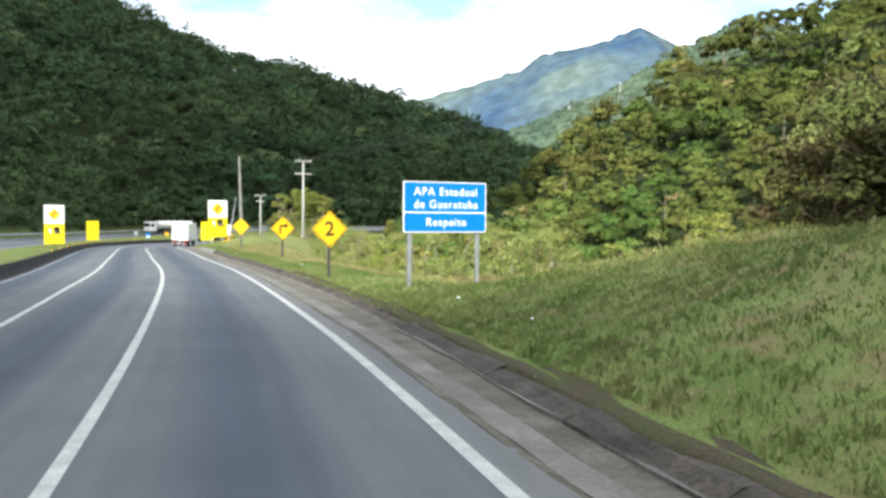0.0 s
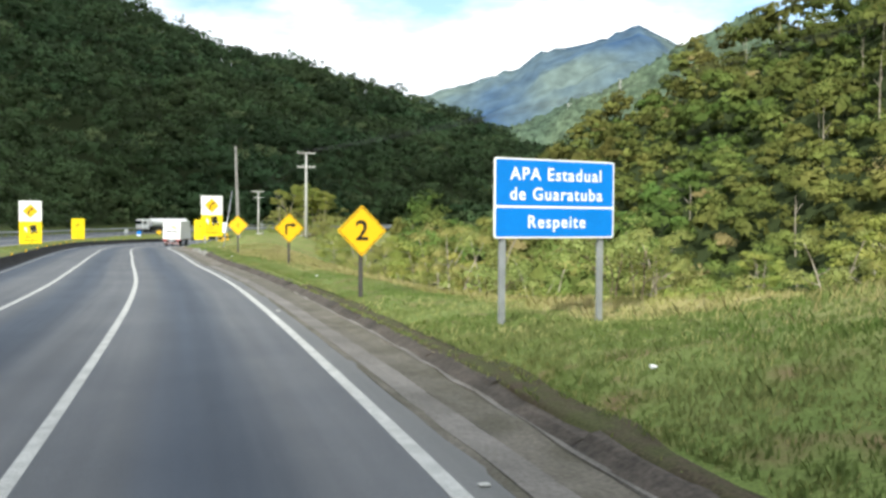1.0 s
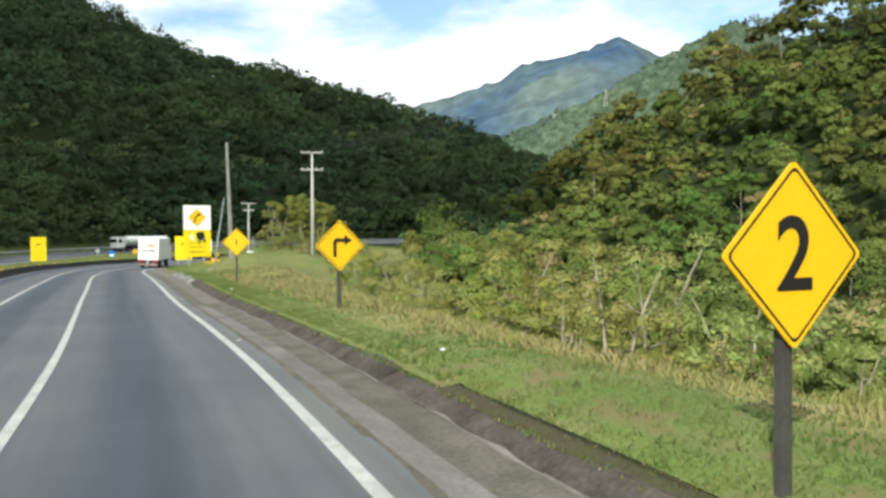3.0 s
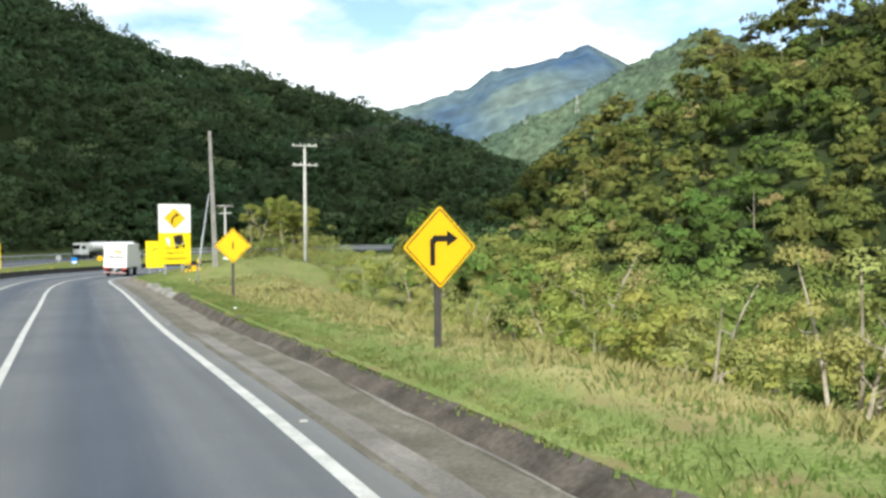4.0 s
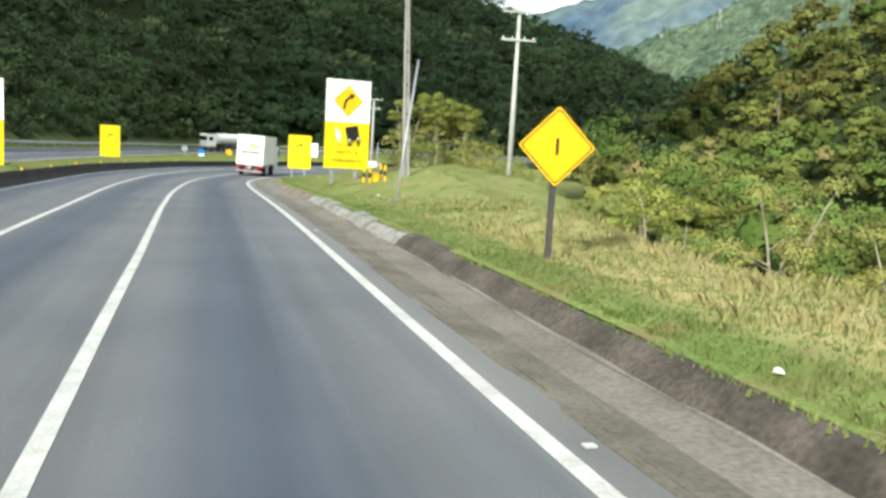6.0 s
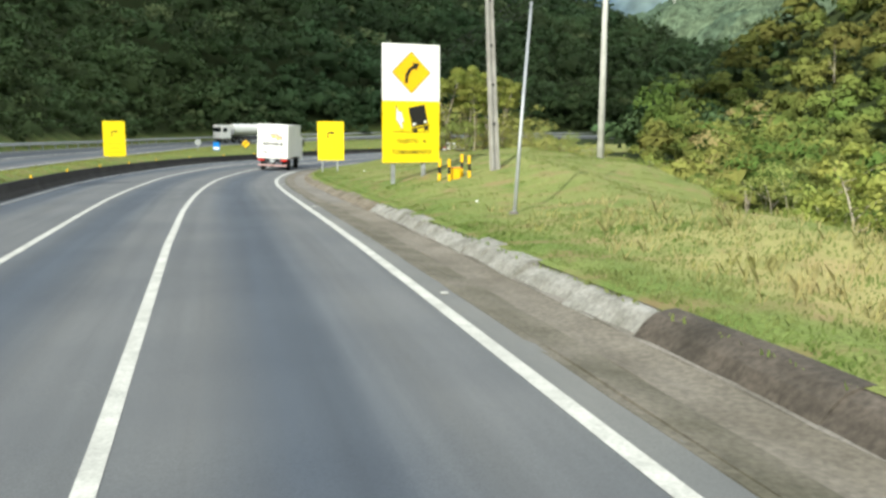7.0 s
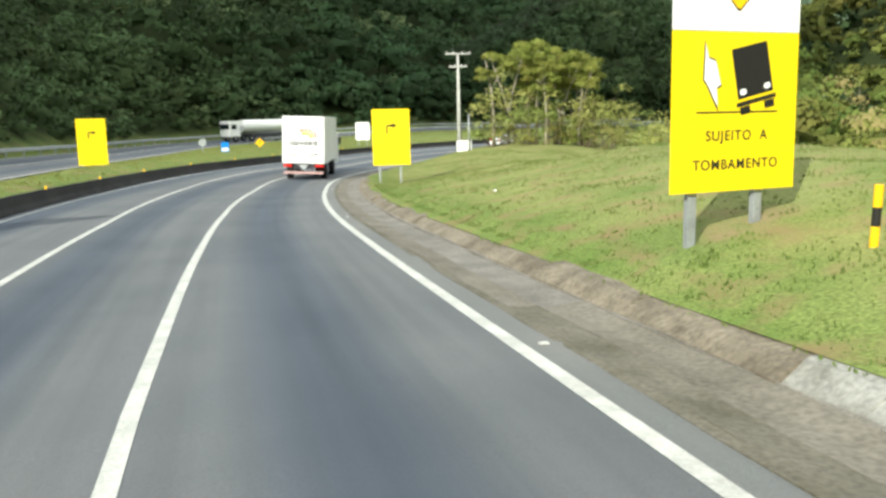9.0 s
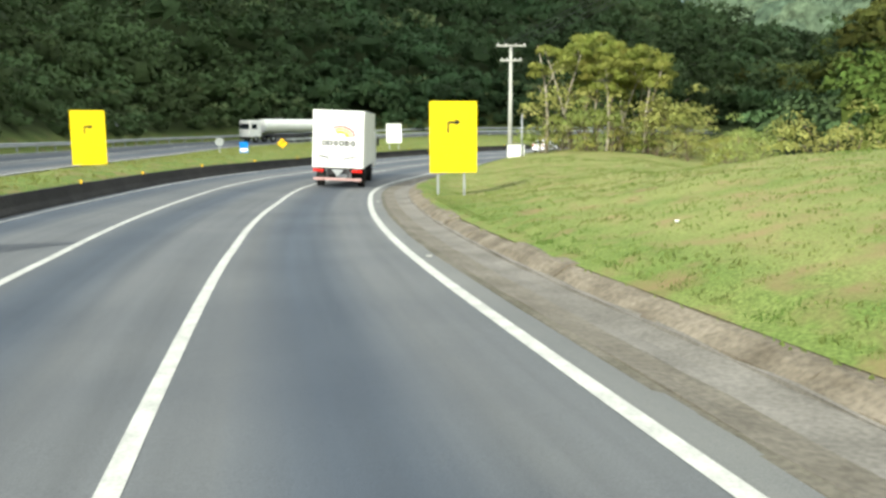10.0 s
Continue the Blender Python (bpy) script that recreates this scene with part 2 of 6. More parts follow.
M_BARK_DARK = material("brown_bark", (0.16, 0.12, 0.085), 0.9, 0.4, 1.2, 12.0, 0.5)
M_LEAF = material("leaf_green", (0.25, 0.3, 0.065), 0.6, 0.25, 0.5, 6.0, 0.0, second=(0.37, 0.37, 0.1), spread=0.9, through_light=0.35, spec=0.15)
M_LEAF_GREY = material("leaf_grey_green", (0.265, 0.315, 0.09), 0.65, 0.25, 0.5, 6.0, 0.0, second=(0.355, 0.36, 0.12), spread=0.8, through_light=0.35, spec=0.2)
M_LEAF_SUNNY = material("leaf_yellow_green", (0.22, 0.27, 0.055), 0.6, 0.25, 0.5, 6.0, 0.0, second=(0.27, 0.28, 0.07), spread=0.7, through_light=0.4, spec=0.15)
M_LEAF_OLIVE = material("leaf_olive", (0.12, 0.125, 0.045), 0.7, 0.3, 0.4, 6.0, 0.0, second=(0.15, 0.115, 0.055), spread=1.0, through_light=0.25, spec=0.1)
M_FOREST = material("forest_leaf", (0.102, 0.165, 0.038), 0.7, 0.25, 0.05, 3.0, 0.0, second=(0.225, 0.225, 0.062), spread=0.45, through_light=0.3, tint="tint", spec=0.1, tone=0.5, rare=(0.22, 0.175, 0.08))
# darker, cooler green than M_FOREST; part of the hillside shade is in it
M_FOREST_DARK = material("dark_forest_leaf", (0.062, 0.110, 0.047), 0.7, 0.25, 0.018, 3.0, 0.0, second=(0.086, 0.127, 0.05), spread=0.4, through_light=0.25, tint="tint", spec=0.1, tone=0.4, rare=(0.12, 0.142, 0.06))
M_GRASS = material("grass_blade", (0.155, 0.215, 0.052), 0.7, 0.25, 0.35, 5.0, 0.0, second=(0.24, 0.26, 0.09), spread=0.9, through_light=0.45, spec=0.1)
M_STRAW = material("dry_grass_blade", (0.50, 0.46, 0.21), 0.75, 0.25, 0.5, 5.0, 0.0, second=(0.38, 0.40, 0.14), spread=0.8, through_light=0.45, spec=0.1)
# the bluish tones hold distance haze and cloud shade as colour
M_FAR = material("hazy_mountain_forest", (0.11, 0.145, 0.135), 1.0, 0.4, 0.0022, 0.02, 0.0, second=(0.04, 0.075, 0.135), spec=0.0)
M_MID = material("hill_forest", (0.088, 0.118, 0.074), 1.0, 0.8, 0.012, 0.09, 0.0, second=(0.06, 0.088, 0.06), spec=0.0)
M_CLOUD = material("cloud", (0.85, 0.85, 0.86), 1.0, 0.05, 0.01, 0.1, 0.0, spec=0.0)


# ---- helpers for meshes ----
def mesh_object(name, verts, faces, mat, parent=None, label="", smooth=False):
    me = bpy.data.meshes.new(name)
    me.from_pydata([tuple(v) for v in verts], [], [tuple(f) for f in faces])
    me.materials.append(mat)
    if smooth:
        me.polygons.foreach_set("use_smooth", [True] * len(me.polygons))
    me.update()
    ob = new(name, me)
    if parent:
        ob.parent = parent
    if label:
        ob["label"] = label
    return ob


def part(name, bm, mat, parent=None, label="", smooth=False):
    me = bpy.data.meshes.new(name)
    bmesh.ops.recalc_face_normals(bm, faces=bm.faces[:])
    bm.to_mesh(me)
    bm.free()
    me.materials.append(mat)
    if smooth:
        me.polygons.foreach_set("use_smooth", [True] * len(me.polygons))
    ob = new(name, me)
    if parent:
        ob.parent = parent
    if label:
        ob["label"] = label
    return ob


def box(bm, sx, sy, sz, x=0, y=0, z=0, bevel=0.0, m=None):
    """A box whose base centre is at x, y, z."""
    at = Matrix.Translation((x, y, z + sz / 2)) @ Matrix.Diagonal((sx, sy, sz, 1))
    made = bmesh.ops.create_cube(bm, size=1.0, matrix=(m @ at) if m else at)
    if bevel:
        vs = set(made["verts"])
        es = [e for e in bm.edges if e.verts[0] in vs and e.verts[1] in vs]
        bmesh.ops.bevel(bm, geom=es, offset=bevel, segments=2, affect="EDGES", profile=0.7)


def tube(bm, path, radii, sides=8):
    """A tapered tube through the points of path."""
    rings = []
    path = [Vector(p) for p in path]
    for k, p in enumerate(path):
        d = (path[min(k + 1, len(path) - 1)] - path[max(k - 1, 0)]).normalized()
        u = d.cross(Vector((0.31, 0.95, 0.12))).normalized()
        v = d.cross(u)
        rings.append([bm.verts.new(p + float(radii[k]) * (math.cos(a) * u + math.sin(a) * v)) for a in (2 * math.pi * q / sides for q in range(sides))])
    for r, s in zip(rings, rings[1:]):
        for q in range(sides):
            bm.faces.new((r[q], r[(q + 1) % sides], s[(q + 1) % sides], s[q]))
    bm.faces.new(rings[0][::-1])
    bm.faces.new(rings[-1])


def plate(bm, pts, depth, y=0.0):
    """A flat plate in the xz plane with the outline pts, its face at y - depth."""
    front = [bm.verts.new((x, y - depth, z)) for x, z in pts]
    back = [bm.verts.new((x, y, z)) for x, z in pts]
    bm.faces.new(front)
    bm.faces.new(back[::-1])
    for k in range(len(pts)):
        j = (k + 1) % len(pts)
        bm.faces.new((front[k], back[k], back[j], front[j]))


def rounded(w, h, r, cx=0.0, cz=0.0, steps=4):
    out = []
    for sx, sz, a0 in ((1, 1, 0), (-1, 1, 90), (-1, -1, 180), (1, -1, 270)):
        for k in range(steps + 1):
            a = radians(a0 + 90 * k / steps)
            out.append((cx + sx * (w / 2 - r) + r * math.cos(a), cz + sz * (h / 2 - r) + r * math.sin(a)))
    return out


def diamond(d, r, cx=0.0, cz=0.0):
    side = d / math.sqrt(2)
    return [(cx + (x - z) * math.sqrt(0.5), cz + (x + z) * math.sqrt(0.5)) for x, z in rounded(side, side, r)]


def lettering(text, size, mat, parent, x, y, z, spread=1.0):
    """Flat letters in the xz plane, centred on x, z, facing -y."""
    cu = bpy.data.curves.new("lettering", "FONT")
    cu.body, cu.size, cu.align_x, cu.align_y, cu.space_character = text, size, "CENTER", "CENTER", spread
    cu.extrude, cu.offset = 0.002, size * 0.014
    tmp = new("lettering", cu)
    bpy.context.view_layer.update()
    me = bpy.data.meshes.new_from_object(tmp.evaluated_get(bpy.context.evaluated_depsgraph_get()))
    bpy.data.objects.remove(tmp)
    me.materials.clear()
    me.materials.append(mat)
    bm = bmesh.new()
    bm.from_mesh(me)
    bpy.data.meshes.remove(me)
    spans = sorted((min(v.co.x for v in f.verts), max(v.co.x for v in f.verts)) for f in bm.faces)
    words = []
    for lo, hi in spans:
        if words and lo < words[-1][1] + 0.24 * size * spread:
            words[-1][1] = max(words[-1][1], hi)
        else:
            words.append([lo, hi])
    for lo, hi in words:
        one = bm.copy()
        bmesh.ops.delete(one, geom=[f for f in one.faces if not lo - 1e-5 <= f.calc_center_median().x <= hi + 1e-5], context="FACES")
        bmesh.ops.delete(one, geom=[v for v in one.verts if not v.link_faces], context="VERTS")
        ob = part("lettering", one, mat, parent)
        ob.matrix_basis = pose(x, y, z, 90, 0, 0)
    bm.free()


# ---- the road's line ----
def spline(points, step=1.0):
    """Points at even steps along a Catmull-Rom curve."""
    p = np.array(points, float)
    p = np.vstack([2 * p[0] - p[1], p, 2 * p[-1] - p[-2]])
    out = []
    for k in range(1, len(p) - 2):
        for u in np.linspace(0, 1, 40, endpoint=False):
            a, b, c, d = p[k - 1 : k + 3]
            out.append(0.5 * (2 * b + (c - a) * u + (2 * a - 5 * b + 4 * c - d) * u**2 + (3 * b - a - 3 * c + d) * u**3))
    out = np.array(out)
    s = np.r_[0, np.cumsum(np.hypot(*np.diff(out[:, :2], axis=0).T))]
    want = np.arange(0, s[-1], step)
    return np.column_stack([np.interp(want, s, out[:, k]) for k in range(out.shape[1])])


EDGE = spline([(38, -140), (20, -62), (11.2, -26), (2.44, 4.4), (-2.6, 20.2), (-9.56, 39.7), (-17.48, 59.3), (-25.35, 79.2), (-32.1, 96.2), (-36.15, 107.5), (-39.2, 118.6),
               (-41.2, 129), (-41.5, 140), (-40.1, 155), (-36.6, 170), (-31, 185), (-23.3, 200), (-14.5, 213), (-6, 222)])
OPP = spline([(6, -60), (-12, -5), (-26, 38), (-35.5, 62), (-46.5, 92), (-54, 114), (-59, 130), (-63, 145), (-67, 161), (-71.5, 181), (-73.6, 195), (-71.5, 207), (-65, 217), (-55, 224.5), (-44, 230), (-30, 235), (-17, 239.6), (-4, 244)])


def frames_of(line):
    d = np.gradient(line, axis=0)
    d /= np.hypot(d[:, 0], d[:, 1])[:, None]
    return d, np.column_stack([d[:, 1], -d[:, 0]])


EDGE_D, EDGE_N = frames_of(EDGE)
OPP_N = frames_of(OPP)[1]


def along(line, normals, x, y):
    """The nearest station of each place and its offset to the right of the line."""
    x, y = np.atleast_1d(np.asarray(x, float)), np.atleast_1d(np.asarray(y, float))
    idx, off = np.empty(len(x), int), np.empty(len(x))
    for a in range(0, len(x), 4000):
        dx, dy = x[a : a + 4000, None] - line[:, 0], y[a : a + 4000, None] - line[:, 1]
        k = np.argmin(dx * dx + dy * dy, axis=1)
        r = np.arange(len(k))
        side = np.sign(dx[r, k] * normals[k, 0] + dy[r, k] * normals[k, 1])
        idx[a : a + 4000], off[a : a + 4000] = k, side * np.hypot(dx[r, k], dy[r, k])
    return idx, off


def slope_z(y):
    """The height of the road's right edge."""
    y = np.asarray(y, float)
    near = -2.23e-5 * y * y - 0.00884 * y - 1.197
    at100 = -2.23e-5 * 1e4 - 0.884 - 1.197
    return np.where(y <= 100, near, at100 - 0.0125 * (y - 100))


def edge_z(y):
    """The same for the near road, which dips towards the bend."""
    far = np.interp(y, [40, 50, 58, 66, 72, 78, 84, 90, 96, 102, 110, 118, 126, 134, 142, 150, 250], [-1.586, -1.695, -1.8, -1.84, -1.88, -1.94, -2.03, -2.14, -2.27, -2.42, -2.62, -2.84, -3.04, -3.18, -3.27, -3.33, -3.7])
    far = np.convolve(np.pad(far, 4, "edge"), np.ones(9) / 9, "valid")
    return np.where(np.asarray(y) < 42, slope_z(y), far)


EDGE_Z = edge_z(np.where(np.arange(len(EDGE)) > np.argmax(EDGE[:, 1] > 150), 150 + 0.6 * (np.arange(len(EDGE)) - np.argmax(EDGE[:, 1] > 150)), EDGE[:, 1]))
BANK = np.interp(EDGE[:, 1], [-100, 95, 135], [0.0, 0.0, 0.035])     # superelevation in the bend
OPP_Z = slope_z(np.minimum(OPP[:, 1], 200)) + np.interp(np.arange(len(OPP)), [0, len(OPP) - 178, len(OPP) - 128, len(OPP) - 88, len(OPP) - 73, len(OPP) - 48], [0.3, 0.35, 0.5, 0.9, 1.2, 2.0])

SIDE_O = np.array([2.2, 4, 8, 14, 22, 35], float)
SIDE_Y = np.array([-140, 6, 15, 24, 40, 52, 66, 80, 92, 105, 125, 160, 300], float)
SIDE_H = np.array([
    [.2, .8, 2.4, 5, 8, 10], [.2, .8, 2.1, 3.8, 5, 6], [.2, .65, 1.6, 2.4, 2.6, 2], [.2, .3, .25, .6, 0, -5], [.24, .45, -.4, -3.2, -7, -10.5], [.28, .45, -.2, -3, -7, -11],
    [.4, .25, .2, -2.5, -7, -12], [.3, .36, .75, -1.8, -7, -12], [.3, .78, 1.6, 1.3, -3.2, -10], [.3, .6, 1.35, 1.9, -1.2, -9], [.15, .05, .6, 1.1, -.8, -8], [.35, 1.0, 1.3, 1.0, 0, -5], [.35, 1.2, 1.6, 1.4, .4, -5]])


def poly_distance(px, py, pts):
    """Distance to a polyline of (x, y, z) and the z of the nearest place on it."""
    best, zz = np.full(len(px), 1e9), np.zeros(len(px))
    for a, b in zip(pts, pts[1:]):
        ux, uy = b[0] - a[0], b[1] - a[1]
        t = np.clip(((px - a[0]) * ux + (py - a[1]) * uy) / (ux * ux + uy * uy), 0, 1)
        d = np.hypot(px - a[0] - t * ux, py - a[1] - t * uy)
        near = d < best
        best, zz = np.where(near, d, best), np.where(near, a[2] + t * (b[2] - a[2]), zz)
    return best, zz


RIDGE_LEFT = [(-520, 150, 205), (-370, 360, 190), (-262, 450, 150), (-195, 484, 119), (-143, 502, 95), (-97, 513, 88), (-63, 518, 79), (-6, 522, 60), (27, 522, 46), (50, 520, 37), (80, 518, 27), (140, 520, 20)]
RIDGE_RIGHT = [(200, 0, 90), (150, 60, 80), (120, 120, 70), (95, 165, 54), (75, 190, 44), (63, 213, 38), (54, 234, 33), (42, 261, 27), (32, 275, 18), (22, 285, 8), (14, 292, 0)]
FOOT_RIGHT = [(75, -60, 2), (60, -10, -3), (48, 40, -11), (40, 85, -15), (32, 122, -15), (24, 155, -14), (18, 195, -12), (14, 230, -9), (8, 262, -6), (4, 295, -4)]


def soft_noise(x, y, size, seed):
    """Smooth waves that do not repeat within the place."""
    r = np.random.RandomState(seed)
    out = np.zeros(np.shape(x))
    for k in range(7):
        a, f, ph = r.uniform(0, 2 * math.pi), r.uniform(0.6, 1.9) / size, r.uniform(0, 6.28)
        out = out + np.sin((np.cos(a) * x + np.sin(a) * y) * f * 2 * math.pi + ph)
    return out / 4.0


def ground_z(x, y, bare=False):
    """The height of the ground; bare: without the cut under the two roads."""
    x, y = np.atleast_1d(np.asarray(x, float)), np.atleast_1d(np.asarray(y, float))
    i, o = along(EDGE, EDGE_N, x, y)
    j, q = along(OPP, OPP_N, x, y)
    ez, ey = EDGE_Z[i], EDGE[i, 1]
    # right of the road
    fy = np.clip(np.searchsorted(SIDE_Y, ey) - 1, 0, len(SIDE_Y) - 2)
    ty = np.clip((ey - SIDE_Y[fy]) / (SIDE_Y[fy + 1] - SIDE_Y[fy]), 0, 1)
    ty = ty * ty * (3 - 2 * ty)
    fo = np.clip(np.searchsorted(SIDE_O, o) - 1, 0, len(SIDE_O) - 2)
    to = np.clip((o - SIDE_O[fo]) / (SIDE_O[fo + 1] - SIDE_O[fo]), 0, 1)
    h0 = SIDE_H[fy, fo] * (1 - to) + SIDE_H[fy, fo + 1] * to
    h1 = SIDE_H[fy + 1, fo] * (1 - to) + SIDE_H[fy + 1, fo + 1] * to
    side = ez + h0 * (1 - ty) + h1 * ty + 0.10 * soft_noise(x, y, 6.0, 3) * np.clip((o - 3) / 3, 0, 1)
    df, zf = poly_distance(x, y, FOOT_RIGHT)
    dr, zr = poly_distance(x, y, RIDGE_RIGHT)
    inside = np.clip((o - 35) / 30.0, 0, 1)
    fo2 = along(FOOT_PTS, FOOT_N, x, y)[1]
    up = np.where(fo2 > 0, df / (df + dr + 1e-6), 0.0)
    hill = zf + (zr - zf) * up ** 0.9 + 1.5 * soft_noise(x, y, 40.0, 5) * np.clip(up * 4, 0, 1)
    right = side * (1 - inside) + hill * inside
    behind = np.clip(fo2 / 10.0, 0, 1) * np.clip((330 - y) / 35.0, 0, 1) * (y > 150)
    # left of the barrier: the median, the other road and the hill behind it
    lz = ez + BANK[i] * 10.6
    dm, dq = np.clip(-10.7 - o, 0, None), np.clip(q, 0, None)
    w = dm / (dm + dq + 1e-3)
    w = w * w * (3 - 2 * w)
    left = lz * (1 - w) + OPP_Z[j] * w + 0.3 * np.sin(np.pi * w)
    past = np.clip(-q - 9.2, 0, None)
    dl, zl = poly_distance(x, y, RIDGE_LEFT)
    vl = past / (past + dl + 1e-6)
    far = OPP_Z[j] + 0.5 + (zl - OPP_Z[j]) * vl ** 0.85 + 3.0 * soft_noise(x, y, 70.0, 9) * np.clip(vl * 5, 0, 1) * np.clip(6 - 6 * vl, 0, 1)
    left = np.where(q < -9.2, far, np.where(q < 0, OPP_Z[j] + 0.055 * -q, left))
    z = np.where(o > 2.2, right, np.where(o < -10.7, left, ez - BANK[i] * o))
    # past the right hill and behind the left hill the valley simply goes on
    z = z * (1 - behind) + hill * behind
    cut = (o > -10.8) & (o < 2.25)
    z = np.where(cut, ez - BANK[i] * o - 0.5, z)
    if not bare:
        low = np.clip((8.2 - o) / 1.5, 0, 1) * (o > 2.2)
        z = np.where(o < 4.4, np.where(o > 2.2, np.minimum(z, ez - 0.5), z), z) - 0.35 * low
        z = np.where((q > -8.6) & (q < 0.1) & (o < -10.7), z - 0.4, z)
    return z


FOOT_PTS = spline([p[:2] for p in FOOT_RIGHT], 4.0)
FOOT_N = frames_of(FOOT_PTS)[1]


def gz(x, y):
    return float(ground_z([x], [y], True)[0])


def strip(name, line, normals, z, lo, hi, mat, lift=0.0, bank=None, first=0, last=None, shift=None):
    """A ribbon from offset lo to hi along a line; its UV is metres across and along."""
    last = last or len(line)
    n = max(2, int((hi - lo) / 1.2) + 1)
    offs = np.linspace(lo, hi, n)
    verts, uvs = [], []
    for k in range(first, last):
        for o in offs + (shift[k] if shift is not None else 0.0):
            b = bank[k] if bank is not None else 0.0
            verts.append((line[k, 0] + normals[k, 0] * o, line[k, 1] + normals[k, 1] * o, z[k] - b * o + lift))
            uvs.append((o, float(k)))
    faces = []
    for r in range(last - first - 1):
        for c in range(n - 1):
            a = r * n + c
            faces.append((a, a + 1, a + n + 1, a + n))
    ob = mesh_object(name, verts, faces, mat, smooth=True)
    layer = ob.data.uv_layers.new(name="metres")
    loops = np.empty(len(ob.data.loops), int)
    ob.data.loops.foreach_get("vertex_index", loops)
    layer.data.foreach_set("uv", np.array(uvs)[loops].ravel())
    return ob


def profile_run(name, line, normals, z, outline, mat, first, last, bank=None, wobble=0.0, seed=1, step=1, shift=None):
    """A closed outline of (offset, height) carried along a line."""
    rng = np.random.RandomState(seed)
    n, verts, ks = len(outline), [], list(range(first, last, step))
    for k in ks:
        j = rng.uniform(-wobble, wobble, (n, 2)) if wobble else np.zeros((n, 2))
        for (o, h), (jo, jh) in zip(outline, j):
            oo = o + jo + (shift[k] if shift is not None else 0.0)
            b = bank[k] if bank is not None else 0.0
            verts.append((line[k, 0] + normals[k, 0] * oo, line[k, 1] + normals[k, 1] * oo, z[k] - b * oo + h + jh))
    faces = []
    for r in range(len(ks) - 1):
        for c in range(n):
            a, b2 = r * n + c, r * n + (c + 1) % n
            faces.append((a, b2, b2 + n, a + n))
    faces.append(tuple(range(n))[::-1])
    faces.append(tuple(range((len(ks) - 1) * n, len(ks) * n)))
    return mesh_object(name, verts, faces, mat)


# ---- ground ----
def axis_steps(lo, a, b, hi, fine, growth=1.13):
    mid = list(np.arange(a, b + fine / 2, fine))
    out, d = [], fine
    v = a
    while v > lo:
        d = min(d * growth, 260)
        v -= d
        out.append(v)
    left, v, d = out[::-1], b, fine
    out = []
    while v < hi:
        d = min(d * growth, 260)
        v += d
        out.append(v)
    return np.array(left + mid + out)


gx, gy = axis_steps(-4200, -95, 32, 4200, 1.1), axis_steps(-4200, -6, 190, 4600, 1.25)
GX, GY = np.meshgrid(gx, gy)
GZ = ground_z(GX.ravel(), GY.ravel()).reshape(GX.shape)
reach = np.hypot(GX + 20, GY - 200)
fade = np.clip((reach - 620) / 500, 0, 1)
GZ = GZ * (1 - fade) - 20 * fade
nx = len(gx)
ii = np.arange((len(gy) - 1) * (nx - 1))
base = ii // (nx - 1) * nx + ii % (nx - 1)
ground = mesh_object("ground", np.column_stack([GX.ravel(), GY.ravel(), GZ.ravel()]).tolist(), np.column_stack([base, base + 1, base + nx + 1, base + nx]).tolist(), M_GROUND, smooth=True)
gq, go = along(OPP, OPP_N, GX.ravel(), GY.ravel())[1], along(EDGE, EDGE_N, GX.ravel(), GY.ravel())[1]
gf = along(FOOT_PTS, FOOT_N, GX.ravel(), GY.ravel())[1]
# mask of the tree-covered ground that gets the shade-darkened colour
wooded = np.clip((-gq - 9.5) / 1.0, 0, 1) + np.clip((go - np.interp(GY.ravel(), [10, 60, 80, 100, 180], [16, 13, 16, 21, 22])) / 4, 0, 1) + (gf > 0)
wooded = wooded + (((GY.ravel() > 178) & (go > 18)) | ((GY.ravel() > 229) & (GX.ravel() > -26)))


def dryness(x, y):
    """How dry the grass is: straw on the slope beyond the mown strip."""
    i, o = along(EDGE, EDGE_N, x, y)
    e = EDGE[i, 1]
    across = np.clip((o - np.interp(e, [8, 20, 32, 42, 70, 90], [3.0, 6.0, 5.0, 3.1, 3.1, 3.0])) / 1.2, 0, 1)
    return (across * np.interp(e, [14, 28, 68, 82, 130], [0.1, 1.0, 0.85, 0.18, 0.24]) * (o > 0)).astype(np.float32)


ground.data.attributes.new("dry", "FLOAT", "POINT").data.foreach_set("value", dryness(GX.ravel(), GY.ravel()))
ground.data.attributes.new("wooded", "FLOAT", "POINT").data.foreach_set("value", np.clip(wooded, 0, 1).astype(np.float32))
tagged(ground, "rough grassy ground of the valley, verges and hillsides", "ground", kind="structure")

KERB = np.interp(EDGE[:, 1], [10, 30, 50, 66, 76, 86, 94], [0.45, 0.55, 0.8, 1.0, 0.82, 0.8, 0.65])
KERB_OUT = np.interp(EDGE[:, 1], [6, 24, 90, 104], [0.05, 0.28, 0.28, 0.18])     # how far the kerb stands out from the gutter


